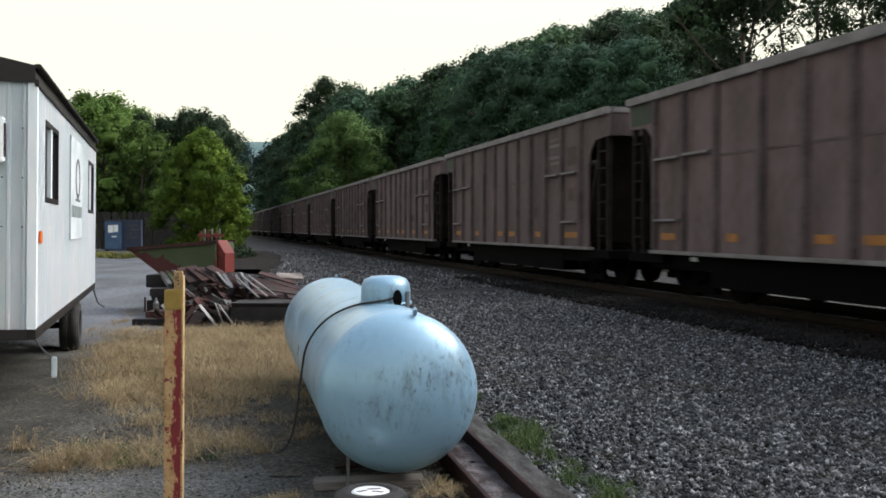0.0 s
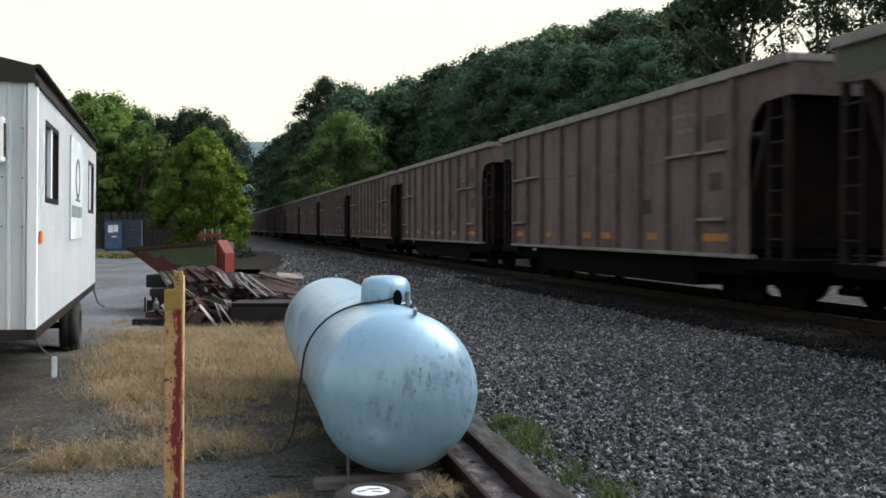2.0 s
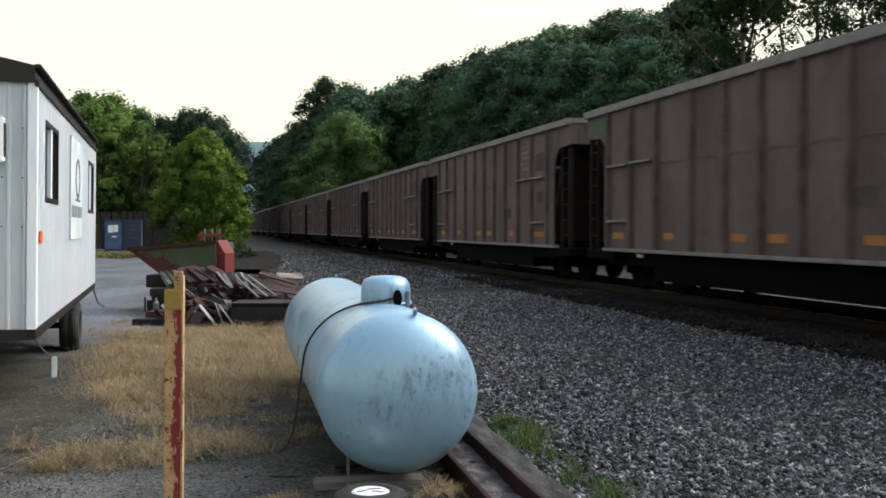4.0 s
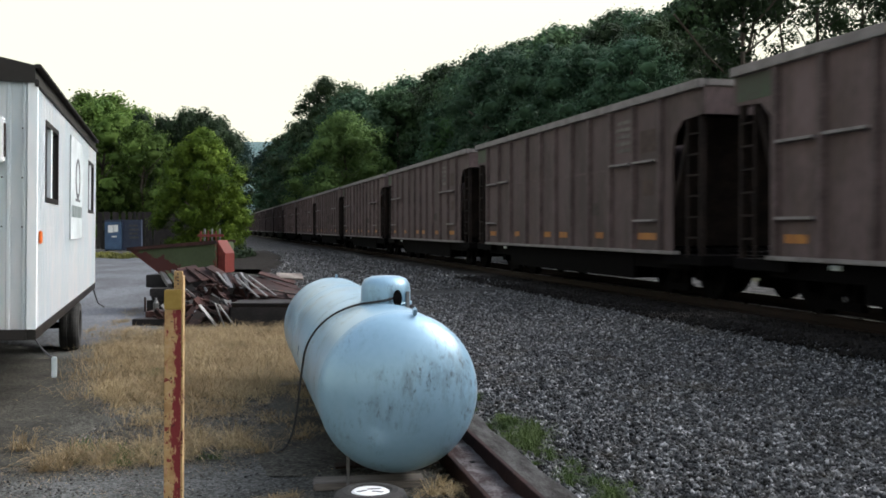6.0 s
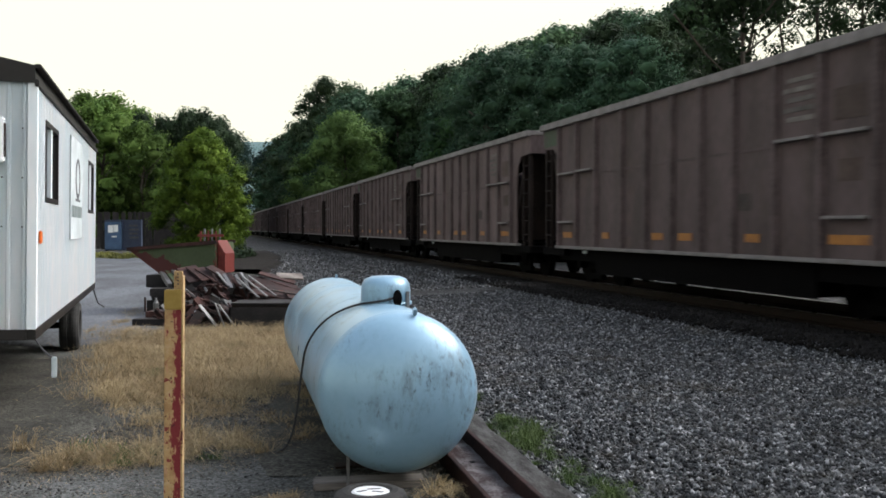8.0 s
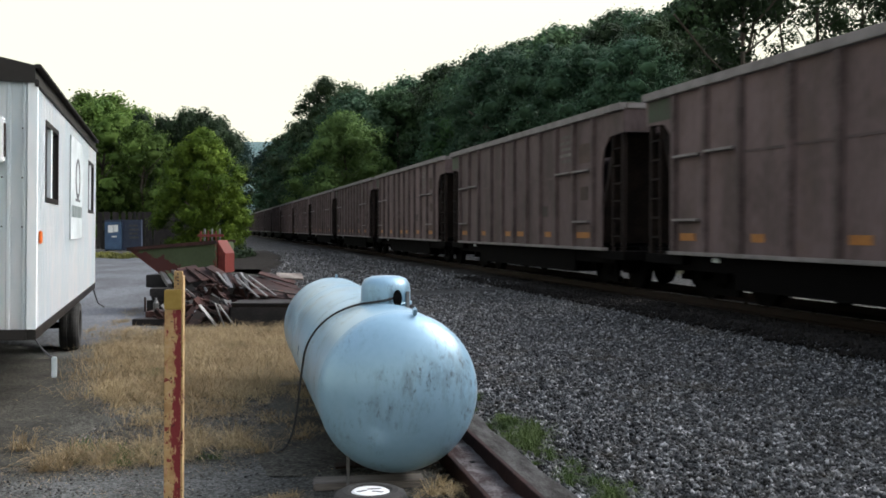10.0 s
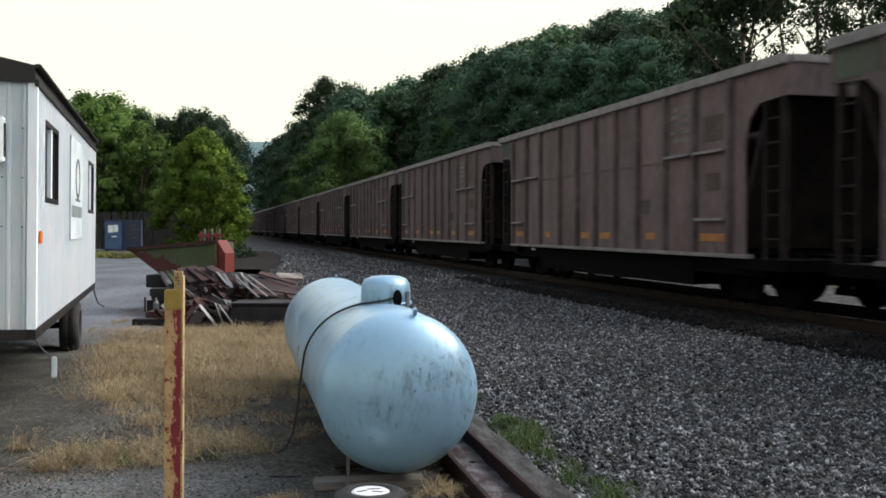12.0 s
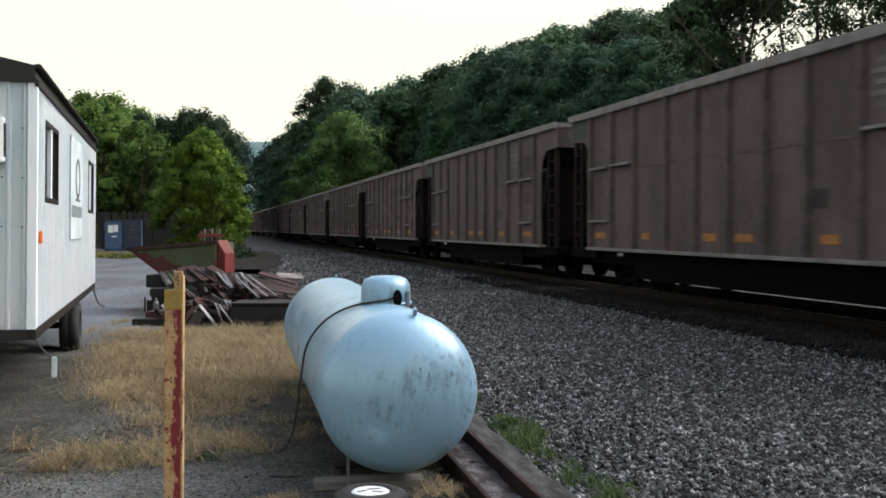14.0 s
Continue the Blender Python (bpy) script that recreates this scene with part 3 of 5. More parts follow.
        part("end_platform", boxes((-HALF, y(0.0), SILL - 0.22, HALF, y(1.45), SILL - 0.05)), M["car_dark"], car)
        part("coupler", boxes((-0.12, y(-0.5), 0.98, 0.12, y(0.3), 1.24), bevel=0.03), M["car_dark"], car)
        for s in (-1, 1):
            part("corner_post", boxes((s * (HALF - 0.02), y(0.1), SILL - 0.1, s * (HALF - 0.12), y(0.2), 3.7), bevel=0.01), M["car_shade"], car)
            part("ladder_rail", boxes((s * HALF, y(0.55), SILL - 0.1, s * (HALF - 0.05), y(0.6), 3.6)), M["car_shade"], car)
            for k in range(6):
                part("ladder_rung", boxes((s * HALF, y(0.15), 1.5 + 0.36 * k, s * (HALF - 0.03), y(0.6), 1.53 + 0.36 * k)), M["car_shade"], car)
    part("floor_sheet", boxes((-HALF + 0.05, -BODY + 1.4, SILL, HALF - 0.05, -1.4, SILL + 0.05)), M["car_dark"], car)
    part("coal_load", coal_heap(), M["coal"], car, "black coal load", smooth=True)
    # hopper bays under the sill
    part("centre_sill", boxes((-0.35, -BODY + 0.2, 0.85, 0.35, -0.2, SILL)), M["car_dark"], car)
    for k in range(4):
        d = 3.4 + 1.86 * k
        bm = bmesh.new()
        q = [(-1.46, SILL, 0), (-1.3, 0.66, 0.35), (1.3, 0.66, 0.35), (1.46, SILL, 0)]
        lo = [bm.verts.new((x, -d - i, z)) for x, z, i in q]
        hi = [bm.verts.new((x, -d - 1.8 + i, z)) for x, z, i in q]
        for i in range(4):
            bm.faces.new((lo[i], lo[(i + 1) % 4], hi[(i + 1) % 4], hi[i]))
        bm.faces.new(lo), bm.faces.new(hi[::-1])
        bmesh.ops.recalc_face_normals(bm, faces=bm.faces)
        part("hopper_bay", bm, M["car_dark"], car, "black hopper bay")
    # flat black sheets added to fill the dark band under the sill
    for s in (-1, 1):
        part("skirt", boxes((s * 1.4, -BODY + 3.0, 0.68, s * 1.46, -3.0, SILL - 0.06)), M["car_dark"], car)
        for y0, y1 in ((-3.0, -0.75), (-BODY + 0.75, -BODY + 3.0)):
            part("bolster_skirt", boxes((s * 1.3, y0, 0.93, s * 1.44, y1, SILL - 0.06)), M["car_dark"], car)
    for d in (1.95, BODY - 1.95):
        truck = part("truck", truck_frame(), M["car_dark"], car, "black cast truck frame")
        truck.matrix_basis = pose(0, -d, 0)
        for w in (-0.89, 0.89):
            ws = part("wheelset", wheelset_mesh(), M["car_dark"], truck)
            ws.matrix_basis = pose(0, w, RAIL_Z + 0.457)
    return car


def coal_heap():
    bm = bmesh.new()
    n = 24
    rows = [[bm.verts.new((-1.5 + 3.0 * i / 8, -0.15 - (BODY - 0.3) * j / n, 3.7 + 0.38 * (1 - ((i - 4) / 4) ** 2) * min(1, 4 * min(j, n - j) / n + 0.2) + 0.08 * noise.noise((i, j, 2)))) for i in range(9)] for j in range(n + 1)]
    for a, b in zip(rows, rows[1:]):
        for i in range(8):
            bm.faces.new((a[i], b[i], b[i + 1], a[i + 1]))
    return bm


def truck_frame():
    bm = bmesh.new()
    for s in (-1, 1):
        x = s * 1.0
        box(bm, x - 0.07, -1.15, RAIL_Z + 0.52, x + 0.07, 1.15, RAIL_Z + 0.66)
        box(bm, x - 0.06, -0.45, RAIL_Z + 0.12, x + 0.06, 0.45, RAIL_Z + 0.24)
        for d in (-1, 1):
            box(bm, x - 0.08, d * 0.89 - 0.14, RAIL_Z + 0.34, x + 0.08, d * 0.89 + 0.14, RAIL_Z + 0.6)
            box(bm, x - 0.05, d * 0.3 - 0.08, RAIL_Z + 0.2, x + 0.05, d * 0.3 + 0.08, RAIL_Z + 0.6)
            cyl(bm, 0.06, 0.06, 0.3, Matrix.Translation((x, d * 0.12, RAIL_Z + 0.38)), 8)
    box(bm, -1.1, -0.2, RAIL_Z + 0.35, 1.1, 0.2, RAIL_Z + 0.62)
    return bm


def wheelset_mesh():
    bm = bmesh.new()
    turn = pose(0, 0, 0, 0, 90, 0)
    for s in (-1, 1):
        cyl(bm, 0.457, 0.457, 0.13, Matrix.Translation((s * 0.755, 0, 0)) @ turn, 28)
        cyl(bm, 0.49, 0.49, 0.03, Matrix.Translation((s * 0.685, 0, 0)) @ turn, 28)
        cyl(bm, 0.1, 0.1, 0.2, Matrix.Translation((s * 0.93, 0, 0)) @ turn, 10)
        for k in range(3):
            a = 2.094 * k
            box(bm, s * 0.822 - 0.006, -0.03, 0.16, s * 0.822 + 0.006, 0.03, 0.36, m=pose(0, 0, 0, math.degrees(a)))
    cyl(bm, 0.085, 0.085, 1.9, turn, 12)
    return bm


# ---- trees ----
def ico_core():
    """Corners and faces of a small round solid."""
    bm = bmesh.new()
    bmesh.ops.create_icosphere(bm, subdivisions=1, radius=1)
    v = np.array([tuple(p.co) for p in bm.verts])
    bm.verts.index_update()
    f = np.array([[p.index for p in q.verts] for q in bm.faces])
    bm.free()
    return v, f


def crown_mesh(name, lobes, count, size, seed, leaf, flat=0.35, core=0.55, ragged=0.16):
    """A crown of many folded leaf clumps through the outer part of several lobes (x, y, z, rx, rz), over a dense uneven inside."""
    r = np.random.default_rng(seed)
    vol = np.array([l[3] * l[4] for l in lobes])
    pick = r.choice(len(lobes), count, p=vol / vol.sum())
    L = np.array(lobes)[pick]
    mid = np.array(lobes)[:, :3].mean(0)
    d = r.normal(size=(count, 3))
    d /= np.linalg.norm(d, axis=1)[:, None]
    rad = (r.uniform(0.3, 1, count) ** 0.5) * (1 + ragged * r.normal(size=count))
    c = L[:, :3] + d * np.stack([L[:, 3], L[:, 3], L[:, 4]], 1) * rad[:, None]
    s = size * r.uniform(0.45, 1.3, count)
    n = d * 1.1 + r.normal(size=(count, 3)) * 0.45 + np.array([0, 0, flat])
    n /= np.linalg.norm(n, axis=1)[:, None]
    a = np.cross(n, r.normal(size=(count, 3)))
    a /= np.linalg.norm(a, axis=1)[:, None]
    b = np.cross(n, a)
    k = s[:, None]
    v = np.stack([c - a * k, c - b * k * 0.55 - n * k * 0.15, c + a * k, c + b * k * 0.55 - n * k * 0.15], 1).reshape(-1, 3)
    i = np.arange(count) * 4
    f = np.stack([i, i + 1, i + 2, i, i + 2, i + 3], 1).reshape(-1, 3)
    out = c - mid
    out /= np.linalg.norm(out, axis=1)[:, None] + 1e-6
    nn = d * 0.7 + out * 0.5 + r.normal(size=(count, 3)) * 0.42
    nn = np.repeat(nn, 4, axis=0)
    V, F, NN = [v], [f], [nn]
    base = len(v)
    if core:
        cv, cf = ico_core()
        for x, y, z, rx, rz in lobes:
            jag = 1 + 0.16 * r.normal(size=(len(cv), 1))
            V.append(cv * jag * core * np.array([rx, rx, rz]) + np.array([x, y, z]))
            F.append(cf + base)
            NN.append(cv + r.normal(size=cv.shape) * 0.5)
            base += len(cv)
    V, F, NN = np.concatenate(V), np.concatenate(F), np.concatenate(NN)
    NN /= np.linalg.norm(NN, axis=1)[:, None]
    me = raw(name, V.tolist(), F.tolist(), leaf)
    for p in me.polygons:
        p.use_smooth = True
    me.normals_split_custom_set_from_vertices(NN.tolist())
    return me


def trunk_mesh(h, r, limbs, seed):
    rr = random.Random(seed)
    bm = tube([(0.15 * rr.uniform(-1, 1) * k, 0.15 * rr.uniform(-1, 1) * k, h * k / 6 - 0.3) for k in range(7)], r, 7)
    for v in bm.verts:
        k = 1 - 0.75 * max(0, v.co.z) / h
        v.co.x *= k
        v.co.y *= k
    for k in range(limbs):
        z = h * rr.uniform(0.25, 0.6)
        a = rr.uniform(0, 6.28)
        ln = h * rr.uniform(0.1, 0.2)
        t = tube([(0, 0, z), (ln * 0.5 * math.cos(a), ln * 0.5 * math.sin(a), z + ln * 0.35), (ln * math.cos(a), ln * math.sin(a), z + ln * 0.8)], r * 0.3, 5)
        me = bpy.data.meshes.new("limb")
        t.to_mesh(me)
        t.free()
        bm.from_mesh(me)
        bpy.data.meshes.remove(me)
    return bm


def tree(name, m, h, lobes, count, size, leaf, label, seed, r=0.2, group="", limbs=7, core=0.55, ragged=0.16):
    t = thing(name, m, label, "tree", group)
    part("trunk", trunk_mesh(h * 0.9, r, limbs, seed), M["bark"], t)
    ob = new("crown", crown_mesh("crown", lobes, count, size, seed, leaf, core=core, ragged=ragged))
    ob.parent = t
    return t


def billows(profile, n, seed, lobe=(0.2, 0.34)):
    """Lobes that fill a crown whose half-width at each height is given by profile rows (z, half-width)."""
    r = random.Random(seed)
    zs, ws = [p[0] for p in profile], [p[1] for p in profile]
    big = max(ws)
    out = []
    for k in range(n):
        q = (k + r.random()) / n
        z = zs[0] + (zs[-1] - zs[0]) * q
        w = float(np.interp(z, zs, ws))
        s = min(big * r.uniform(*lobe), max(0.35 * big * lobe[0] + 0.2, w * 0.8))
        d = max(0.0, w - s * 0.8) * (r.uniform(0.5, 1.05) if k % 4 else r.uniform(0, 0.5))
        a = 2.4 * k + r.uniform(-0.6, 0.6)
        out.append((d * math.cos(a), d * math.sin(a), z, s, s * r.uniform(0.65, 0.9)))
    return out


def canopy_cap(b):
    """How high the woods stand, fitted to the skyline in the camera's view: per metre of distance from the yard, in the
    direction b = x / y.
    """
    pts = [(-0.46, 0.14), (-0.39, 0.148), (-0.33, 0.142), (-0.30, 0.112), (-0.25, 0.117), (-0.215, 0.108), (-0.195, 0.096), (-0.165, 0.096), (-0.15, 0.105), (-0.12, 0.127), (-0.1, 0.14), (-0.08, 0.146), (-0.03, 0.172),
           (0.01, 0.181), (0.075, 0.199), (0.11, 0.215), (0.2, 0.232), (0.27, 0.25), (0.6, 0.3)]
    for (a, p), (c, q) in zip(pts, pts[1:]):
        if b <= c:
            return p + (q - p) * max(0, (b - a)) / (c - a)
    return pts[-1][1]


def build_woods():
    kinds = []
    for k in range(5):
        h = 14
        leaf = (M["leaf_wood"], M["leaf_dark"], M["leaf_mid"], M["leaf_fresh"], M["leaf_hill"])[k]
        kinds.append(tree("broadleaf_tree", pose(200 + 12 * k, 330, 20), h, billows(((1.0, 4.2), (4.5, 5.6), (8.5, 5.2), (10.8, 3.8), (12.6, 1.2)), 60, 30 + k, (0.14, 0.3)), 7000, 0.19, leaf,
                          "dark green broadleaf tree in the hillside woods", 60 + k, 0.2, "trees of the woods"))
    fine = []
    for k in range(3):
        fine.append(tree("broadleaf_tree", pose(200 + 12 * k, 350, 20), 14, billows(((1.0, 4.2), (4.5, 5.6), (8.5, 5.2), (10.8, 3.8), (12.6, 1.2)), 90, 40 + k, (0.11, 0.24)), 21000, 0.1, M[("leaf_hill", "leaf_wood", "leaf_dark")[k]],
                         "dark green broadleaf tree in the hillside woods", 70 + k, 0.2, "trees of the woods"))
    slim = [tree("slim_tree", pose(300 + 12 * k, 330, 20), 17, [(0, 0, 12.5, 1.5, 3.8), (1.4, 0.3, 10, 1.4, 1.0), (-1.2, 0.9, 13, 1.5, 1.1), (0.5, -1.4, 15, 1.2, 1.1), (-1.2, -1.2, 8.6, 1.2, 0.8), (0.4, 1.5, 11.5, 1.4, 0.9), (0.2, 0.2, 16, 1.0, 1.2), (0.8, 0.4, 6.5, 1.0, 0.8), (-0.7, 0.3, 5, 0.9, 0.7), (0.2, -0.6, 7.5, 1.0, 0.7)], 4200, 0.17, M["leaf_dark"],
                 "slim dark tree with a bare trunk on the hillside", 80 + k, 0.13, "slim trees on the hill", 4, 0.0, 0.2) for k in range(2)]
    r = random.Random(11)
    n = 0
    spots = []
    for y in np.arange(34, 250, 7.0):
        for x in np.arange(9.5, 54 if y > 110 else 37, 6.6):
            spots.append((x + r.uniform(-2.4, 2.4), y + r.uniform(-2.4, 2.4)))
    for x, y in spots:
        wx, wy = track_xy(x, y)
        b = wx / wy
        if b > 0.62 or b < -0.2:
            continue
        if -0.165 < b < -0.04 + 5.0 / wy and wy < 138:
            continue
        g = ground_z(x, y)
        # height limit comes from the skyline as the camera sees it
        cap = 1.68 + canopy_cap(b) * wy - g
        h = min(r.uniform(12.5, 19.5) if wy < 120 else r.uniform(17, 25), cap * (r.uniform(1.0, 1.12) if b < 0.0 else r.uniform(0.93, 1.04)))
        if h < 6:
            continue
        if b > 0.262:
            if r.random() < 0.2:
                continue
            k = r.uniform(0.85, 1.15)
            t = copy_thing(slim[r.randrange(2)], pose(wx, wy, g, r.uniform(-2, 2), r.uniform(-2, 2), r.uniform(0, 360)))
            t.scale = (k, k, k)
            continue
        k = h / 14
        pick = r.choice((0, 0, 0, 1, 1, 4, 4, 4, 4, 2 if b > 0 else 1))
        t = copy_thing(fine[pick % 3] if wy < 72 else kinds[pick], pose(wx, wy, g, 0, 0, r.uniform(0, 360)))
        t.scale = (k * r.uniform(0.85, 1.15), k * r.uniform(0.85, 1.15), k)
        n += 1
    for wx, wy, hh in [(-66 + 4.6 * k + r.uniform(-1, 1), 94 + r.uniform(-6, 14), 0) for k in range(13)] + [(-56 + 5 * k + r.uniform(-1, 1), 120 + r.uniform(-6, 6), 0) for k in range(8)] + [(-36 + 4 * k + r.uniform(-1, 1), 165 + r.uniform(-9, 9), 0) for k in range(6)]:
        # same camera-fitted skyline limit for the trees on the left
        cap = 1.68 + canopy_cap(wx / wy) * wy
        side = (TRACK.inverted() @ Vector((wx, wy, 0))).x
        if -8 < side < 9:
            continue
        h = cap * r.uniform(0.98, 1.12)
        k = h / 14
        t = copy_thing(kinds[r.choice((2, 3, 3, 3)) if wx / wy < -0.29 else r.choice((1, 1, 4))], pose(wx, wy, 0, 0, 0, r.uniform(0, 360)))
        t.scale = (k, k, k)
        tagged(t, "green broadleaf tree behind the yard fence", "tree", "trees behind the yard")
    for wx, wy, hh in ((-33.5, 108, 14.5), (-30, 104, 13.6), (-27.2, 103, 14.2), (-24.8, 101, 13.9), (-22.6, 97, 12.6), (-26, 112, 13.2), (-23.6, 104, 13.4)):
        t = copy_thing(kinds[1], pose(wx, wy, 0, 0, 0, r.uniform(0, 360)))
        t.scale = (hh / 19, hh / 19, hh / 13)
        tagged(t, "dark green tree behind the bushy tree", "tree", "trees behind the yard")
    lobes = []
    for k in range(90):
        q = r.uniform(0, 1) ** 0.8
        lobes.append((-74 + r.uniform(-34, 34), 380 + 70 * q + r.uniform(-8, 8), 6 + 33 * q + r.uniform(-3, 4), r.uniform(4.5, 7.5), r.uniform(4, 6)))
    tagged(new("far_woods", crown_mesh("far_woods", lobes, 20000, 0.7, 77, M["leaf_far"])), "dark blue-green woods on the slope beyond the track", "woods", kind="stuff")
    for t in kinds + fine + slim:
        for o in list(t.children):
            bpy.data.objects.remove(o)
        bpy.data.objects.remove(t)


def build_near_trees():
    tree("bushy_tree", pose(-13.8, 56, -0.2), 7.6, billows(((0.4, 2.9), (2.0, 3.15), (4.0, 2.95), (5.3, 2.6), (6.6, 1.6), (7.5, 0.35)), 130, 3, (0.12, 0.24)), 36000, 0.095, M["leaf_light"], "bright yellow-green bushy tree at the end of the yard", 4, 0.16)
    for x, y, k in ((-11.6, 52, 1.0), (-10.9, 49, 0.6), (-14.0, 58, 1.2)):
        lobes = [(0, 0, 0.35 * k, 1.3 * k, 0.5 * k), (0.8 * k, 0.2, 0.3 * k, 0.8 * k, 0.4 * k), (-0.9 * k, 0, 0.4 * k, 0.8 * k, 0.5 * k)]
        bush = new("low_brush", crown_mesh("low_brush", lobes, 1500, 0.1, int(90 + 10 * k), M["leaf_dark"]))
        bush.matrix_basis = pose(x, y, 0)
        tagged(bush, "low dark brush at the edge of the ballast", "brush", "brush by the ballast")
    tree("broadleaf_tree", pose(-12.5, 125, 0.2), 16, billows(((1.0, 7.6), (5.0, 9.0), (9.0, 8.4), (12.5, 6.0), (15.6, 1.8)), 110, 8, (0.1, 0.22)), 30000, 0.19, M["leaf_green"], "light green broadleaf tree behind the train", 9, 0.22)
    tree("tall_dark_tree", pose(-18.3, 150, 0.2), 24.5, billows(((7, 4.5), (13, 6.4), (18, 6.6), (21.5, 4.6), (24.2, 1.2)), 50, 15, (0.13, 0.25)), 13000, 0.22, M["leaf_dark"], "tall dark tree with an open crown", 10, 0.3, core=0.45, ragged=0.22)


# ---- the yard ----
def build_trailer():
    t = thing("office_trailer", pose(-3.517, 8.34, 0.81, 0, 0.9, 16.0), "white ribbed metal office trailer standing on wheels", "trailer")
    W, LEN, H = 2.44, 7.5, 2.13
    holes = [(0.7, 1.76, 1.14, 1.84), (5.95, 6.95, 1.12, 1.82)]

    def ribbed(length, gaps):
        """A ribbed sheet along +x, its outside towards -y, with openings."""
        bm = bmesh.new()
        cuts = {0.0, length}
        u = 0.0
        step = [(0.0, 0), (0.085, 0), (0.095, 0.012), (0.115, 0.012), (0.125, 0)]
        while u < length:
            for d, _ in step:
                if u + d < length:
                    cuts.add(round(u + d, 4))
            u += 0.125
        for g in gaps:
            cuts.update((g[0], g[1]))
        cuts = sorted(cuts)

        def out(x):
            q = x % 0.125
            return 0.012 if 0.094 < q < 0.116 else 0.0
        col = [[bm.verts.new((x, -out(x), z)) for z in (0, 0.9, H)] for x in cuts]
        for i in range(len(cuts) - 1):
            mid = (cuts[i] + cuts[i + 1]) / 2
            g = [g for g in gaps if g[0] < mid < g[1]]
            a, b = col[i], col[i + 1]
            if not g:
                bm.faces.new((a[0], b[0], b[1], a[1]))
                bm.faces.new((a[1], b[1], b[2], a[2]))
            else:
                z0, z1 = g[0][2:]
                lo = [bm.verts.new((c[0].co.x, c[0].co.y, z)) for c, z in ((a, z0), (b, z0), (a, z1), (b, z1))]
                bm.faces.new((a[0], b[0], lo[1], lo[0]))
                bm.faces.new((lo[2], lo[3], b[2], a[2]))
        bmesh.ops.solidify(bm, geom=bm.faces[:], thickness=0.01)
        return bm
    side = part("side_wall", ribbed(LEN, holes), M["white"], t)
    side.matrix_basis = pose(0, 0, 0, 0, 0, 90)
    front = part("front_wall", ribbed(W, []), M["white"], t)
    front.matrix_basis = pose(-W, 0, 0)
    part("corner_trim", boxes((-0.06, -0.018, 0, 0.018, 0.06, H), bevel=0.004), M["white"], t)
    part("rear_wall", boxes((-W, LEN - 0.04, 0, -0.02, LEN, H)), M["white"], t)
    part("far_wall", boxes((-W, 0.02, 0, -W + 0.04, LEN - 0.04, H)), M["white"], t)
    # added boards on the unseen side keep light from under the trailer
    for k in range(8):
        part("skirting", boxes((-W + 0.0, 0.02 + 0.93 * k, -0.8, -W + 0.03, 0.93 + 0.93 * k, -0.1)), M["darkwood"], t, "dark board added on the far side to shade the ground under the trailer")
    part("floor_deck", boxes((-W + 0.04, 0.02, 0.0, -0.02, LEN - 0.04, 0.06)), M["darkwood"], t)
    bm = bmesh.new()
    n = 12
    prof = [(-W * k / n, 0.13 + 0.16 * math.sin(math.pi * k / n)) for k in range(n + 1)]
    for y in (-0.03, LEN + 0.03):
        lo = [bm.verts.new((x, y, H - 0.02)) for x, z in prof]
        hi = [bm.verts.new((x, y, H + z)) for x, z in prof]
        for i in range(n):
            bm.faces.new((lo[i], lo[i + 1], hi[i + 1], hi[i]))
    bm.verts.ensure_lookup_table()
    m = n + 1
    for i in range(n):
        bm.faces.new([bm.verts[j] for j in (m + i, m + i + 1, 3 * m + i + 1, 3 * m + i)])
    for i in (0, n):
        bm.faces.new([bm.verts[j] for j in (i, m + i, 3 * m + i, 2 * m + i)])
    bmesh.ops.recalc_face_normals(bm, faces=bm.faces)
    part("roof", bm, M["black_trim"], t, "dark arched metal roof edge")
    part("drip_edge", boxes((-0.01, -0.05, H + 0.105, 0.05, LEN + 0.04, H + 0.14), bevel=0.008), M["black_trim"], t)
    part("eave_strip", boxes((-0.005, -0.04, H - 0.05, 0.03, LEN + 0.03, H + 0.01), bevel=0.006), M["black_trim"], t)
    for y0, y1, z0, z1 in holes:
        w = part("window", boxes((-0.05, y0 - 0.03, z0 - 0.03, 0.014, y0 + 0.02, z1 + 0.03), (-0.05, y1 - 0.02, z0 - 0.03, 0.014, y1 + 0.03, z1 + 0.03),
                                 (-0.05, y0 + 0.02, z0 - 0.03, 0.014, y1 - 0.02, z0 + 0.02), (-0.05, y0 + 0.02, z1 - 0.02, 0.014, y1 - 0.02, z1 + 0.03)), M["black_trim"], t, "dark metal window frame")
        mid = (y0 + y1) / 2
        part("mullion", boxes((-0.03, mid - 0.13, z0 + 0.02, 0.012, mid - 0.02, z1 - 0.02)), M["white"], w, "white sliding sash bar")
        part("pane", boxes((-0.03, y0 + 0.02, z0 + 0.02, -0.022, mid - 0.13, z1 - 0.02)), M["glass"], w)
        part("pane", boxes((-0.03, mid - 0.02, z0 + 0.02, -0.022, y1 - 0.02, z1 - 0.02)), M["glass"], w)
    sign = part("sign_board", boxes((0.014, 3.0, 0.74, 0.03, 4.6, 1.95), bevel=0.003), M["sign_grey"], t, "weathered grey sign board with a ring emblem")
    ring = bmesh.new()
    seg = 36
    rows = [[ring.verts.new((x, 3.9 + r * 1.25 * math.cos(2 * math.pi * k / seg), 1.48 + r * math.sin(2 * math.pi * k / seg))) for k in range(seg)] for x, r in ((0.031, 0.25), (0.036, 0.25), (0.036, 0.195), (0.031, 0.195))]
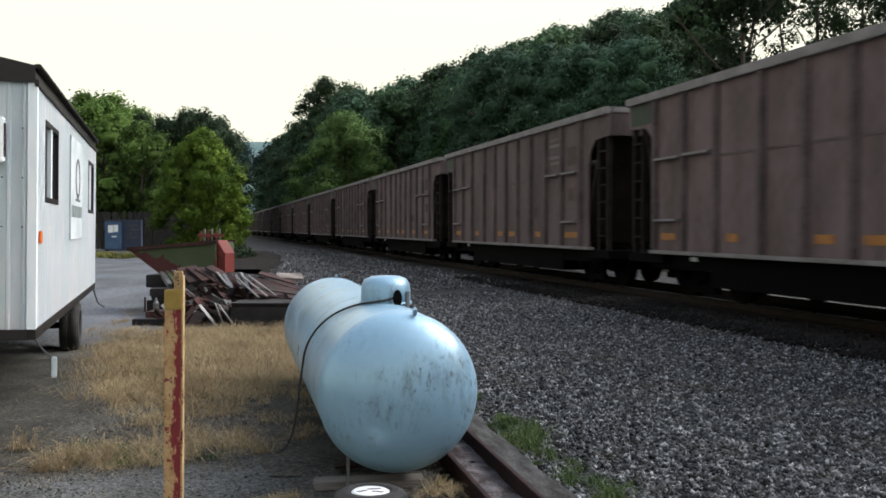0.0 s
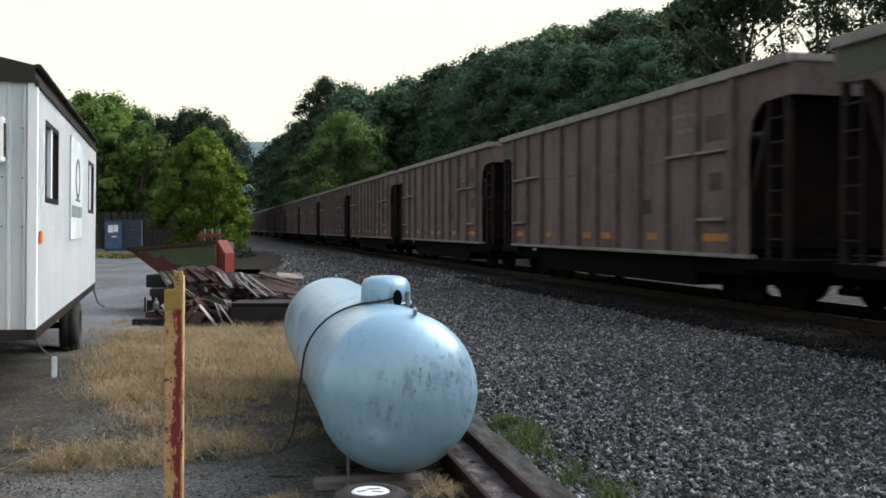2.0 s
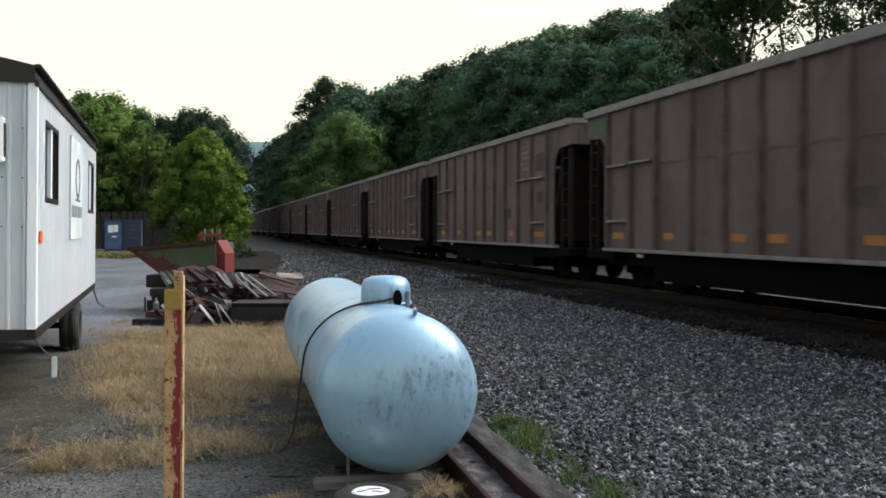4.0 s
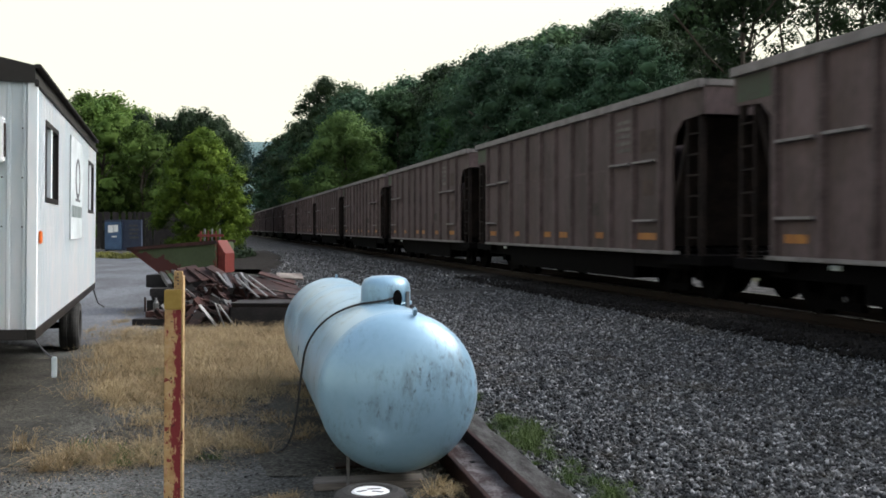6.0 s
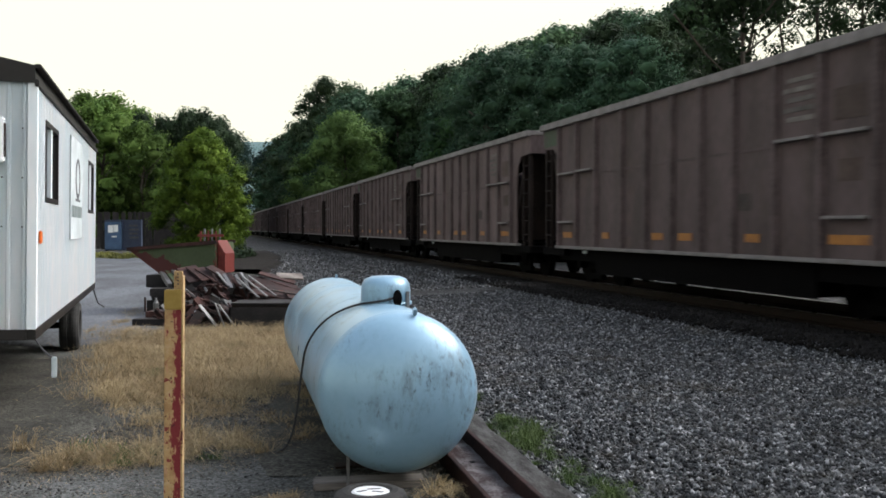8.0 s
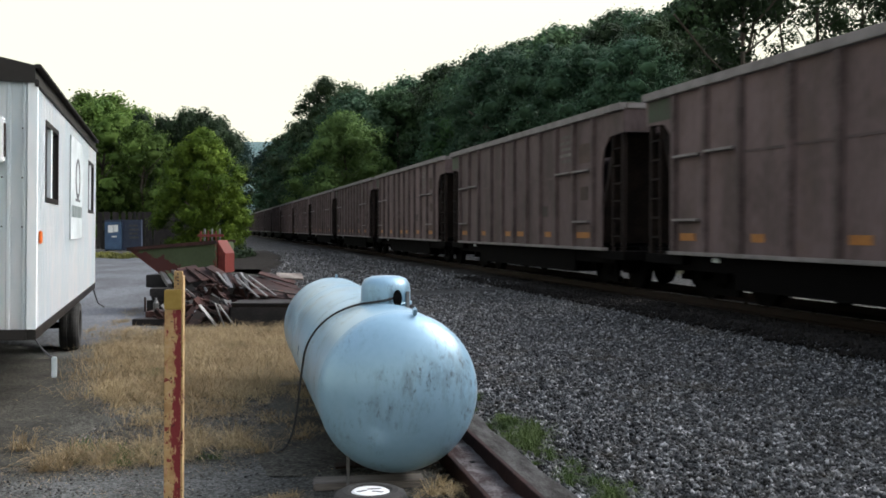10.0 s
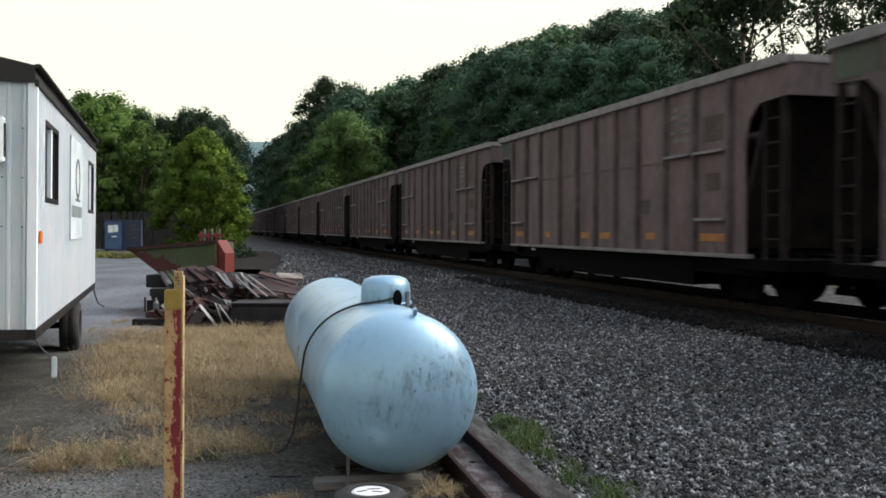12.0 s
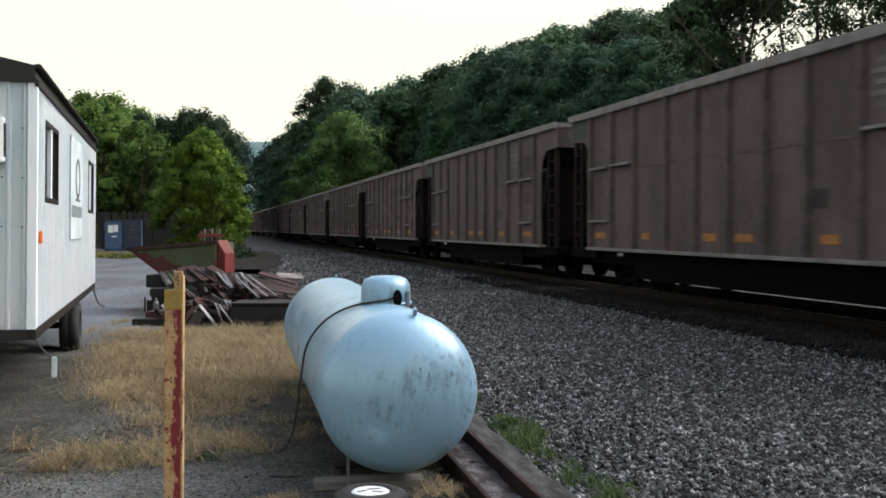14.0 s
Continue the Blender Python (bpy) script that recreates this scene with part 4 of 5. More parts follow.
    for a, b in zip(rows, rows[1:]):
        for k in range(seg):
            ring.faces.new((a[k], a[(k + 1) % seg], b[(k + 1) % seg], b[k]))
    bmesh.ops.recalc_face_normals(ring, faces=ring.faces)
    part("ring_emblem", ring, M["ink"], sign, "dark oval ring")
    for k, (y0, y1) in enumerate(((3.1, 3.25), (3.3, 3.5), (3.55, 3.7), (3.75, 4.0), (4.05, 4.2), (4.25, 4.5))):
        part("lettering_bar", boxes((0.031, y0, 1.0, 0.035, y1, 1.14)), M["grey_ink"], sign, "dark lettering bar")
    part("lettering_bar", boxes((0.031, 3.6, 1.2, 0.035, 4.2, 1.23)), M["ink"], sign, "dark lettering bar")
    part("marker_light", boxes((0.012, 0.17, 0.73, 0.035, 0.27, 0.85), bevel=0.01), M["orange"], t, "orange side marker light")
    part("marker_light", boxes((-0.42, -0.06, H + 0.07, -0.3, -0.03, H + 0.11), bevel=0.008), M["orange"], t, "orange roof marker light")
    ac = part("air_conditioner", boxes((-0.9, -0.13, 1.42, -0.235, 0.0, 1.8), bevel=0.012), M["white"], t, "white window air conditioner")
    for k in range(7):
        part("grille_slat", boxes((-0.83, -0.136, 1.46 + 0.045 * k, -0.29, -0.128, 1.48 + 0.045 * k)), M["black_trim"], ac)
    part("vent_panel", boxes((-0.236, -0.11, 1.47, -0.229, -0.03, 1.75)), M["rust"], ac, "rust-stained side vent")
    rv = None
    for k in range(2):
        for j in range(3):
            mm = pose(-0.1 - 0.16 * k, -0.004, 1.72 - 0.42 * j)
            if rv is None:
                rv = part("screw", boxes((-0.006, -0.012, -0.006, 0.006, 0.0, 0.006)), M["ink"], t)
                rv.matrix_basis = mm
            else:
                again(rv, mm)
    # running gear
    for x in (-0.55, -W + 0.55):
        part("chassis_beam", boxes((x - 0.05, 0.1, -0.22, x + 0.05, LEN - 0.1, 0.0)), M["car_dark"], t)
    part("edge_channel", boxes((-0.06, 0.0, -0.09, 0.015, LEN, -0.004)), M["black_trim"], t)
    part("edge_channel", boxes((-W, -0.015, -0.09, -0.06, 0.05, -0.004)), M["black_trim"], t)
    for y in (1.2, 2.7, 4.3, 5.9, 7.2):
        part("cross_member", boxes((-W + 0.05, y, -0.1, -0.07, y + 0.06, -0.005)), M["car_dark"], t)
    part("axle", cyl(bmesh.new(), 0.045, 0.045, W - 0.3, pose(-W / 2, 5.3, -0.47, 0, 90), 12), M["car_dark"], t)
    for x in (-0.16, -W + 0.16):
        w = part("wheel", tyre_mesh(0.345, 0.19, 0.25), M["rubber"], t, "black rubber tyre")
        w.matrix_basis = pose(x, 5.3, -0.47, 0, 90)
        part("rim", cyl(bmesh.new(), 0.2, 0.2, 0.12, Matrix.Identity(4), 20), M["galv"], w)
        part("leaf_spring", boxes((x - 0.26, 4.85, -0.36, x - 0.2, 5.75, -0.3)), M["car_dark"], t)
    part("safety_chain", tube([(0.0, 0.05, -0.09), (0.06, 0.0, -0.16), (0.13, -0.05, -0.22), (0.17, -0.07, -0.25)], 0.006, 6), M["ink"], t)
    part("tag", boxes((0.15, -0.085, -0.41, 0.195, -0.055, -0.23), bevel=0.008), M["sign_grey"], t, "pale hanging plug")
    part("cable_end", tube([(-0.02, LEN - 0.1, -0.05), (0.02, LEN - 0.05, -0.2), (0.06, LEN, -0.33), (0.16, LEN, -0.4)], 0.012, 6), M["cable"], t)
    part("step_block", boxes((-1.6, 0.5, -0.81, -1.2, 0.9, -0.22), bevel=0.01), M["concrete"], t, "grey block pier under the frame")
    part("step_block", boxes((-1.6, 6.9, -0.81, -1.2, 7.3, -0.22), bevel=0.01), M["concrete"], t, "grey block pier under the frame")


def tyre_mesh(R, hub, w, seg=32):
    """A tyre about z with a rounded tread and grooves."""
    h = w / 2
    prof = [(hub, -h * 0.8), (hub + 0.02, -h), (R - 0.05, -h), (R - 0.012, -h * 0.75), (R, -h * 0.5), (R, -h * 0.2), (R - 0.012, -h * 0.17), (R - 0.012, h * 0.17), (R, h * 0.2), (R, h * 0.5), (R - 0.012, h * 0.75),
            (R - 0.05, h), (hub + 0.02, h), (hub, h * 0.8), (hub, -h * 0.8)]
    return lathe(prof, seg)


def build_tank():
    """Tank space: y along its axis from the near seam, x across, z up from the axis."""
    R, LEN = 0.516, 4.36
    base = pose(-0.285, 6.21, 0.63, 0, 0, 12.0)
    t = thing("propane_tank", base, "pale silver-blue horizontal propane tank with smudges, lying beside the track", "propane tank")
    prof = []
    for k in range(13):
        a = math.pi / 2 * k / 12
        prof.append((R * math.sin(a), -0.27 * math.cos(a)))
    for k in range(1, 8):
        prof.append((R, LEN * k / 8))
    for k in range(13):
        a = math.pi / 2 * (1 - k / 12)
        prof.append((R * math.sin(a), LEN + 0.27 * math.cos(a)))
    body = part("shell", lathe(prof, 64, pose(0, 0, 0, -90)), M["tank"], t, smooth=True)
    for s in (0.0, 1.45, 2.9, LEN):
        ringp = [(R - 0.003, s - 0.012), (R + 0.0015, s - 0.006), (R + 0.0022, s), (R + 0.0015, s + 0.006), (R - 0.003, s + 0.012)]
        part("weld_seam", lathe(ringp, 64, pose(0, 0, 0, -90)), M["tank"], t, smooth=True)
    # valve dome
    dp = [(0.178, 0.0), (0.18, 0.1), (0.172, 0.15), (0.15, 0.185), (0.1, 0.205), (0.0, 0.212)]
    dome = part("valve_dome", lathe(dp, 40), M["tank"], t, "rounded valve cover with a dark opening", smooth=True)
    dome.matrix_basis = pose(0.045, 0.84, R - 0.018)
    part("dome_rim", lathe([(0.178, 0.0), (0.19, 0.004), (0.19, 0.022), (0.178, 0.026)], 40), M["tank"], dome, smooth=True)
    o = part("opening", lathe([(0.0, 0.0), (0.03, 0.0), (0.036, 0.008), (0.036, 0.01), (0, 0.01)], 20, Matrix.Diagonal((1, 1.7, 1, 1))), M["car_dark"], dome, "dark hose opening")
    o.matrix_basis = pose(0.055, -0.171, 0.055, 88, 0, 18)
    part("hinge_latch", boxes((0.125, -0.15, -0.02, 0.15, -0.12, 0.1), bevel=0.005), M["galv"], dome)
    part("lift_lug", lug_mesh(), M["tank"], t).matrix_basis = pose(0.09, -0.07, R - 0.02, 14, 6)
    part("lift_lug", lug_mesh(), M["tank"], t).matrix_basis = pose(0.03, LEN - 0.1, R - 0.005)
    for s in (0.5, LEN - 0.35):
        for x in (-0.2, 0.2):
            part("leg", boxes((x - 0.025, s - 0.05, -0.58, x + 0.025, s + 0.05, -0.44), bevel=0.006), M["rail"], t)
        part("leg_plate", boxes((-0.36, s - 0.06, -0.585, 0.36, s + 0.06, -0.57)), M["rail"], t)
    part("leg_pin", boxes((-0.335, -0.02, -0.6, -0.318, 0.0, -0.36)), M["galv"], t)
    # hose over the shell to the ground
    pts = [(0.11, 0.68, R + 0.05), (0.03, 0.65, R + 0.028)]
    for a, s in ((96, 0.68), (104, 0.74), (113, 0.82), (124, 0.92), (136, 1.02), (149, 1.1), (163, 1.17), (178, 1.22)):
        pts.append(((R + 0.014) * math.cos(radians(a)), s, (R + 0.014) * math.sin(radians(a))))
    pts += [(-R - 0.03, 1.24, -0.12), (-R - 0.05, 1.24, -0.28), (-R - 0.08, 1.22, -0.45), (-R - 0.14, 1.19, -0.58), (-R - 0.21, 1.16, -0.62)]
    hose = part("gas_hose", tube(smooth_line(pts, 5), 0.008, 8), M["cable"], None, "", True)
    hose.matrix_basis = base
    tagged(hose, "black rubber gas hose draped over the pale tank", "hose")
    pl = thing("wood_block", pose(-0.62, 6.28, 0.0, 0, 0, 8), "grey weathered wooden block under the tank", "wood block", "blocks under the tank")
    part("block", boxes((-0.22, -0.1, 0, 0.5, 0.1, 0.05), bevel=0.01), M["oldwood"], pl)
    pl2 = copy_thing(pl, pose(-1.5, 10.2, 0.0, 0, 0, 12))
    # tyre with a white disc
    d = thing("small_tyre", pose(-0.425, 5.66, 0.075), "small black tyre lying flat with a white disc in it", "tyre")
    part("tread", tyre_mesh(0.215, 0.11, 0.15), M["rubber"], d)
    disc = part("disc", lathe([(0, -0.02), (0.112, -0.02), (0.112, 0.062), (0.1, 0.07), (0, 0.07)], 32), M["paper"], d, "white round disc with dark marks")
    for x, y, a, l in ((-0.05, -0.02, 30, 0.06), (0.02, 0.03, 10, 0.08), (0.045, -0.03, -12, 0.07)):
        b = part("mark", boxes((-l / 2, -0.008, 0.0705, l / 2, 0.008, 0.0725)), M["ink"], disc)
        b.matrix_basis = pose(x, y, 0, 0, 0, a)


def lug_mesh():
    bm = bmesh.new()
    box(bm, -0.012, -0.03, 0, 0.012, 0.03, 0.05, bevel=0.008)
    return bm


def smooth_line(pts, n):
    """Catmull-Rom through the points."""
    P = [Vector(p) for p in pts]
    P = [P[0] * 2 - P[1]] + P + [P[-1] * 2 - P[-2]]
    out = []
    for i in range(1, len(P) - 2):
        for k in range(n):
            t = k / n
            a, b, c, d = P[i - 1:i + 3]
            out.append(0.5 * ((2 * b) + (c - a) * t + (2 * a - 5 * b + 4 * c - d) * t * t + (3 * b - a - 3 * c + d) * t ** 3))
    return out + [P[-2]]


def build_beam():
    t = thing("steel_channel", pose(0.9, 4.0, 0.0, 0, 0, 11.5), "rusty dark steel channel lying with pale dirt in it", "steel beam")
    part("flange", boxes((-0.32, 0, 0.0, -0.285, 5.2, 0.12), bevel=0.004), M["channel"], t)
    part("flange", boxes((-0.035, 0, 0.0, 0.0, 5.2, 0.14), bevel=0.004), M["channel"], t)
    part("web", boxes((-0.29, 0, 0.005, -0.02, 5.2, 0.03)), M["rust"], t)
    bm = bmesh.new()
    rows = [[bm.verts.new((-0.285 + 0.26 * i / 6, 0.02 + 5.1 * j / 60, 0.032 + 0.025 * max(0, noise.noise((i * 0.5, j * 0.35, 4)) + 0.35))) for i in range(7)] for j in range(61)]
    for a, b in zip(rows, rows[1:]):
        for i in range(6):
            bm.faces.new((a[i], a[i + 1], b[i + 1], b[i]))
    part("dirt", bm, M["pale_dirt"], t, "pale dirt and pebbles")
    tie = thing("old_timber", pose(0.905, 4.0, 0.0, 0, 0, 11.5), "weathered split timber along the ballast", "timber")
    bm = boxes((0.01, 0, -0.02, 0.21, 5.4, 0.1))
    bmesh.ops.subdivide_edges(bm, edges=[e for e in bm.edges if e.calc_length() > 1], cuts=50)
    for v in bm.verts:
        if v.co.z > 0.05:
            k = noise.noise((v.co.x * 9, v.co.y * 2.1, 2))
            v.co.z += 0.025 * k
        if v.co.x > 0.1:
            v.co.x += 0.05 * noise.noise((3, v.co.y * 1.8, v.co.z * 3))
    part("baulk", bm, M["baulk_wood"], tie)


def build_post():
    t = thing("steel_post", pose(-1.476, 5.3, 0, 0, 0.6, 8), "chipped yellow and red painted steel post", "post")
    part("face", boxes((-0.052, -0.03, 0, 0.036, 0.02, 1.24), bevel=0.004), M["post_paint"], t, "face with worn yellow and red paint")
    part("flange", boxes((0.036, -0.03, 0, 0.046, 0.05, 1.42), bevel=0.002), M["yellow_paint"], t)
    part("band", boxes((-0.054, -0.036, 1.238, 0.038, 0.02, 1.345), bevel=0.004), M["yellow_clean"], t, "plain yellow band")
    part("back_plate", boxes((-0.01, 0.02, 0.02, 0.036, 0.05, 1.445), bevel=0.003), M["yellow_paint"], t)
    for k in range(4):
        part("bolt_hole", boxes((0.008, 0.017, 1.37 + 0.018 * k, 0.016, 0.0195, 1.378 + 0.018 * k)), M["ink"], t)


def plank(name, x, y, z, l, w, h, rx, ry, rz, material, label, category, group):
    t = part(name, boxes((-l / 2, -w / 2, 0, l / 2, w / 2, h), bevel=min(0.008, h * 0.3)), material)
    t.matrix_basis = pose(x, y, z, rx, ry, rz)
    return tagged(t, label, category, group)


def build_scrap():
    # dump hopper on timbers
    h = thing("dump_hopper", pose(-4.46, 19.0, 0.76, 0, 0, -4), "green steel dump hopper with rust and a red end", "dump hopper")
    bm = bmesh.new()
    q = [(-1.08, 0.0), (0.0, 0.0), (0.0, 0.64), (-1.74, 0.5)]
    a = [bm.verts.new((x, 0, z)) for x, z in q]
    b = [bm.verts.new((x, 1.3, z)) for x, z in q]
    bm.faces.new(a), bm.faces.new(b[::-1])
    for i in (0, 1, 3):
        bm.faces.new((a[i], b[i], b[(i + 1) % 4], a[(i + 1) % 4]))
    bmesh.ops.recalc_face_normals(bm, faces=bm.faces)
    part("bin", bm, M["hopper_green"], h)
    part("front_rim", boxes((-1.76, -0.05, -0.03, 0.03, 0.03, 0.04), bevel=0.01), M["rust"], h).matrix_basis = pose(0, 0, 0.64, 0, -4.6, 0)
    part("back_rim", boxes((-1.76, 1.27, -0.03, 0.03, 1.35, 0.04), bevel=0.01), M["rust"], h).matrix_basis = pose(0, 0, 0.64, 0, -4.6, 0)
    part("corner_angle", boxes((-0.03, -0.02, 0, 0.02, 0.03, 0.64)), M["green_paint"], h)
    bm = bmesh.new()
    q = [(0.02, 0.0), (0.17, 0.04), (0.17, 0.42), (0.02, 0.42), (0.17, 0.42), (0.02, 0.68)]
    a = [bm.verts.new((x, 0.1, z)) for x, z in (q[0], q[1], q[4], q[5])]
    b = [bm.verts.new((x, 0.75, z)) for x, z in (q[0], q[1], q[4], q[5])]
    bm.faces.new(a), bm.faces.new(b[::-1])
    for i in range(4):
        bm.faces.new((a[i], b[i], b[(i + 1) % 4], a[(i + 1) % 4]))
    bmesh.ops.recalc_face_normals(bm, faces=bm.faces)
    part("end_box", bm, M["red_paint"], h, "faded red end box")
    part("end_lip", boxes((0.0, 0.06, 0.4, 0.2, 0.1, 0.43), bevel=0.006), M["red_paint"], h)
    # red rack behind
    rk = thing("wire_rack", pose(-5.15, 20.6, 0.0), "faded red and white rack of bars behind the hopper", "rack")
    for k in range(6):
        part("bar", boxes((0.08 * k, 0, 0.0, 0.08 * k + 0.03, 0.04, 1.62 + 0.05 * (k % 2))), M["red_paint"] if k % 2 == 0 else M["galv"], rk)
    part("cross_bar", boxes((-0.05, -0.02, 1.5, 0.5, 0.0, 1.55)), M["red_paint"], rk)
    part("cross_bar", boxes((-0.05, -0.02, 1.2, 0.5, 0.0, 1.24)), M["red_paint"], rk)
    for k in range(5):
        for j in range(3):
            plank("crib_timber", -5.0 + 0.02 * k, 19.05 + 0.27 * k, 0.02 + 0.25 * j, 1.6 - 0.2 * (j % 2), 0.22, 0.245, 0, 0, -4 + rng.uniform(-3, 3), M["darkwood"],
                  "dark timber stacked under the hopper", "timber", "timbers under the hopper")
    # dark squared block that the sheets rest on
    bl = thing("dark_block", pose(-3.62, 16.45, 0.0, 0, 0, 2), "large dark weathered block under the rusty sheets", "block")
    part("body", boxes((0, 0, 0.0, 1.5, 0.8, 0.37), bevel=0.035), M["darkwood"], bl)
    part("cap_board", boxes((0.02, -0.015, 0.37, 1.5, 0.8, 0.41), bevel=0.01), M["darkwood"], bl)
    # rusty sheets sloping down to the tyre
    for x, y, z, l, w, rx, ry, rz, mm in ((-3.0, 17.6, 0.47, 1.0, 0.4, 14, 8, -12, "rust"), (-2.8, 17.9, 0.5, 0.9, 0.36, 15, 9, 14, "rust"), (-3.2, 18.1, 0.6, 0.9, 0.4, 20, 12, -6, "rust"), (-3.15, 18.45, 0.72, 0.7, 0.3, 8, 16, 6, "rust"), (-3.05, 18.2, 0.62, 1.0, 0.1, 10, 14, -20, "rust"), (-2.85, 17.5, 0.5, 1.1, 0.08, 0, 10, 8, "oldwood"),
                                          (-2.45, 17.35, 0.38, 1.3, 0.5, 8, 1, -4, "rust"), (-2.95, 18.7, 0.74, 0.5, 0.35, 14, 3, 14, "concrete"), (-2.5, 17.6, 0.43, 0.7, 0.6, 10, 6, 20, "rust")):
        plank("rusty_sheet", x, y, z, l, w, 0.03, rx, ry, rz, M[mm], "rust-brown steel sheet sloping off the scrap heap", "steel sheet", "sheets on the scrap heap")
    for k in range(3):
        plank("pale_board", -3.5 + 0.11 * k, 17.35 + 0.1 * k, 0.62 + 0.01 * k, 0.95, 0.05, 0.02, rng.uniform(-8, 8), 20, -52 + 3 * k, M["galv"], "pale painted board on the scrap heap", "board", "pale boards on the scrap heap")
    for k in range(6):
        plank("pale_board", -4.12 + 0.1 * k, 17.7, 0.72 + rng.uniform(-0.03, 0.03), 0.5, 0.06, 0.02, rng.uniform(-20, 20), 28, -58 + rng.uniform(-8, 8), M["galv"] if k % 3 else M["rust"], "pale board stacked on the scrap heap", "board", "pale boards on the scrap heap")
    for k in range(4):
        plank("rusty_plate", -4.75 + 0.2 * k, 18.1, 0.8 + 0.03 * (k % 2), 0.6, 0.22, 0.025, 10, 24, -50 + 9 * k, M["rust"], "rust-red plate on top of the scrap heap", "steel plate", "plates on the scrap heap")
    # jumble of scrap pieces
    for k in range(230):
        u, w = rng.uniform(0, 1), rng.uniform(0, 1)
        x, y = -4.85 + 1.35 * u, 16.55 + 1.6 * w
        top = 0.1 + 0.72 * w * (1 - 0.35 * abs(u - 0.5) * 2)
        l, wd, hh = rng.uniform(0.15, 0.6), rng.uniform(0.03, 0.2), rng.uniform(0.012, 0.05)
        pick = rng.uniform()
        mm = M["rust"] if pick < 0.72 else M["darkwood"] if pick < 0.9 else M["galv"]
        plank("scrap_piece", x, y, top * rng.uniform(0.5, 1), l, wd, hh, rng.uniform(-10, 55), rng.uniform(-50, 55), rng.uniform(0, 180), mm,
              "pale bent scrap strip on the heap" if mm is M["galv"] else "rusty scrap metal piece on the heap" if mm is M["rust"] else "dark scrap wood piece on the heap", "scrap", "scrap heap")
    for k, (x, ry, wd) in enumerate(((-3.98, 58, 0.1), (-3.78, 66, 0.07), (-3.66, 60, 0.05), (-4.62, 50, 0.12))):
        plank("leaning_board", x, 16.4, 0.2, 0.46, wd * 0.8, 0.02, 25, ry - 6 + 9 * (k % 2), 20 * (k % 2), M["galv"], "pale board leaning on the scrap heap", "board", "boards leaning on the heap")
    heap = bmesh.new()
    rows = [[heap.verts.new((-5.0 + 2.9 * i / 14, 16.6 + 2.8 * j / 10, -0.02 + (0.62 * math.sin(math.pi * i / 14) ** 0.6 * math.sin(math.pi * j / 10) ** 0.6) * (0.7 + 0.5 * noise.noise((i * 0.7, j * 0.7, 9))))) for i in range(15)] for j in range(11)]
    for a, b in zip(rows, rows[1:]):
        for i in range(14):
            heap.faces.new((a[i], a[i + 1], b[i + 1], b[i]))
    tagged(part("scrap_heap", heap, M["car_end"]), "dark rusty heap of small scrap under the pieces", "scrap heap", kind="stuff")
    # crates and channels at the near end of the heap
    for k in range(3):
        plank("grey_channel", -5.42 + 0.11 * k, 18.9, 0.68 + 0.02 * k, 1.0, 0.09, 0.09, 0, 16, -62, M["galv"] if k != 1 else M["green_paint"], "grey-green steel channel on a timber", "steel channel", "channels on the timbers")
    plank("dark_timber", -5.15, 18.5, 0.4, 0.75, 0.5, 0.14, 0, 0, 4, M["darkwood"], "dark timber under the channels", "timber", "timbers by the heap")
    plank("dark_timber", -4.95, 18.7, 0.0, 0.7, 0.5, 0.39, 0, 0, 1, M["darkwood"], "dark timber under the channels", "timber", "timbers by the heap")
    plank("dark_timber", -4.95, 16.55, 0.0, 0.62, 0.3, 0.14, 0, 0, 2, M["darkwood"], "dark timber block beside the heap", "timber", "timbers by the heap")
    cr = thing("rusty_crate", pose(-4.92, 17.2, 0.02), "rusty open metal crate with pale bottles", "crate")
    part("tray", boxes((-0.28, -0.25, 0.1, 0.28, 0.25, 0.2), bevel=0.01), M["rust"], cr)
    part("base", boxes((-0.3, -0.27, 0.0, 0.3, 0.27, 0.1)), M["darkwood"], cr)
    for x in (-0.3, 0.28):
        part("upright", boxes((x, -0.25, 0.2, x + 0.03, -0.22, 0.45)), M["rust"], cr)
    for x in (-0.12, 0.06):
        bt = part("bottle", lathe([(0, 0.2), (0.05, 0.2), (0.052, 0.34), (0.02, 0.4), (0.02, 0.44), (0, 0.44)], 12), M["galv"], cr, "pale bottle")
        bt.matrix_basis = pose(x, -0.15, 0)


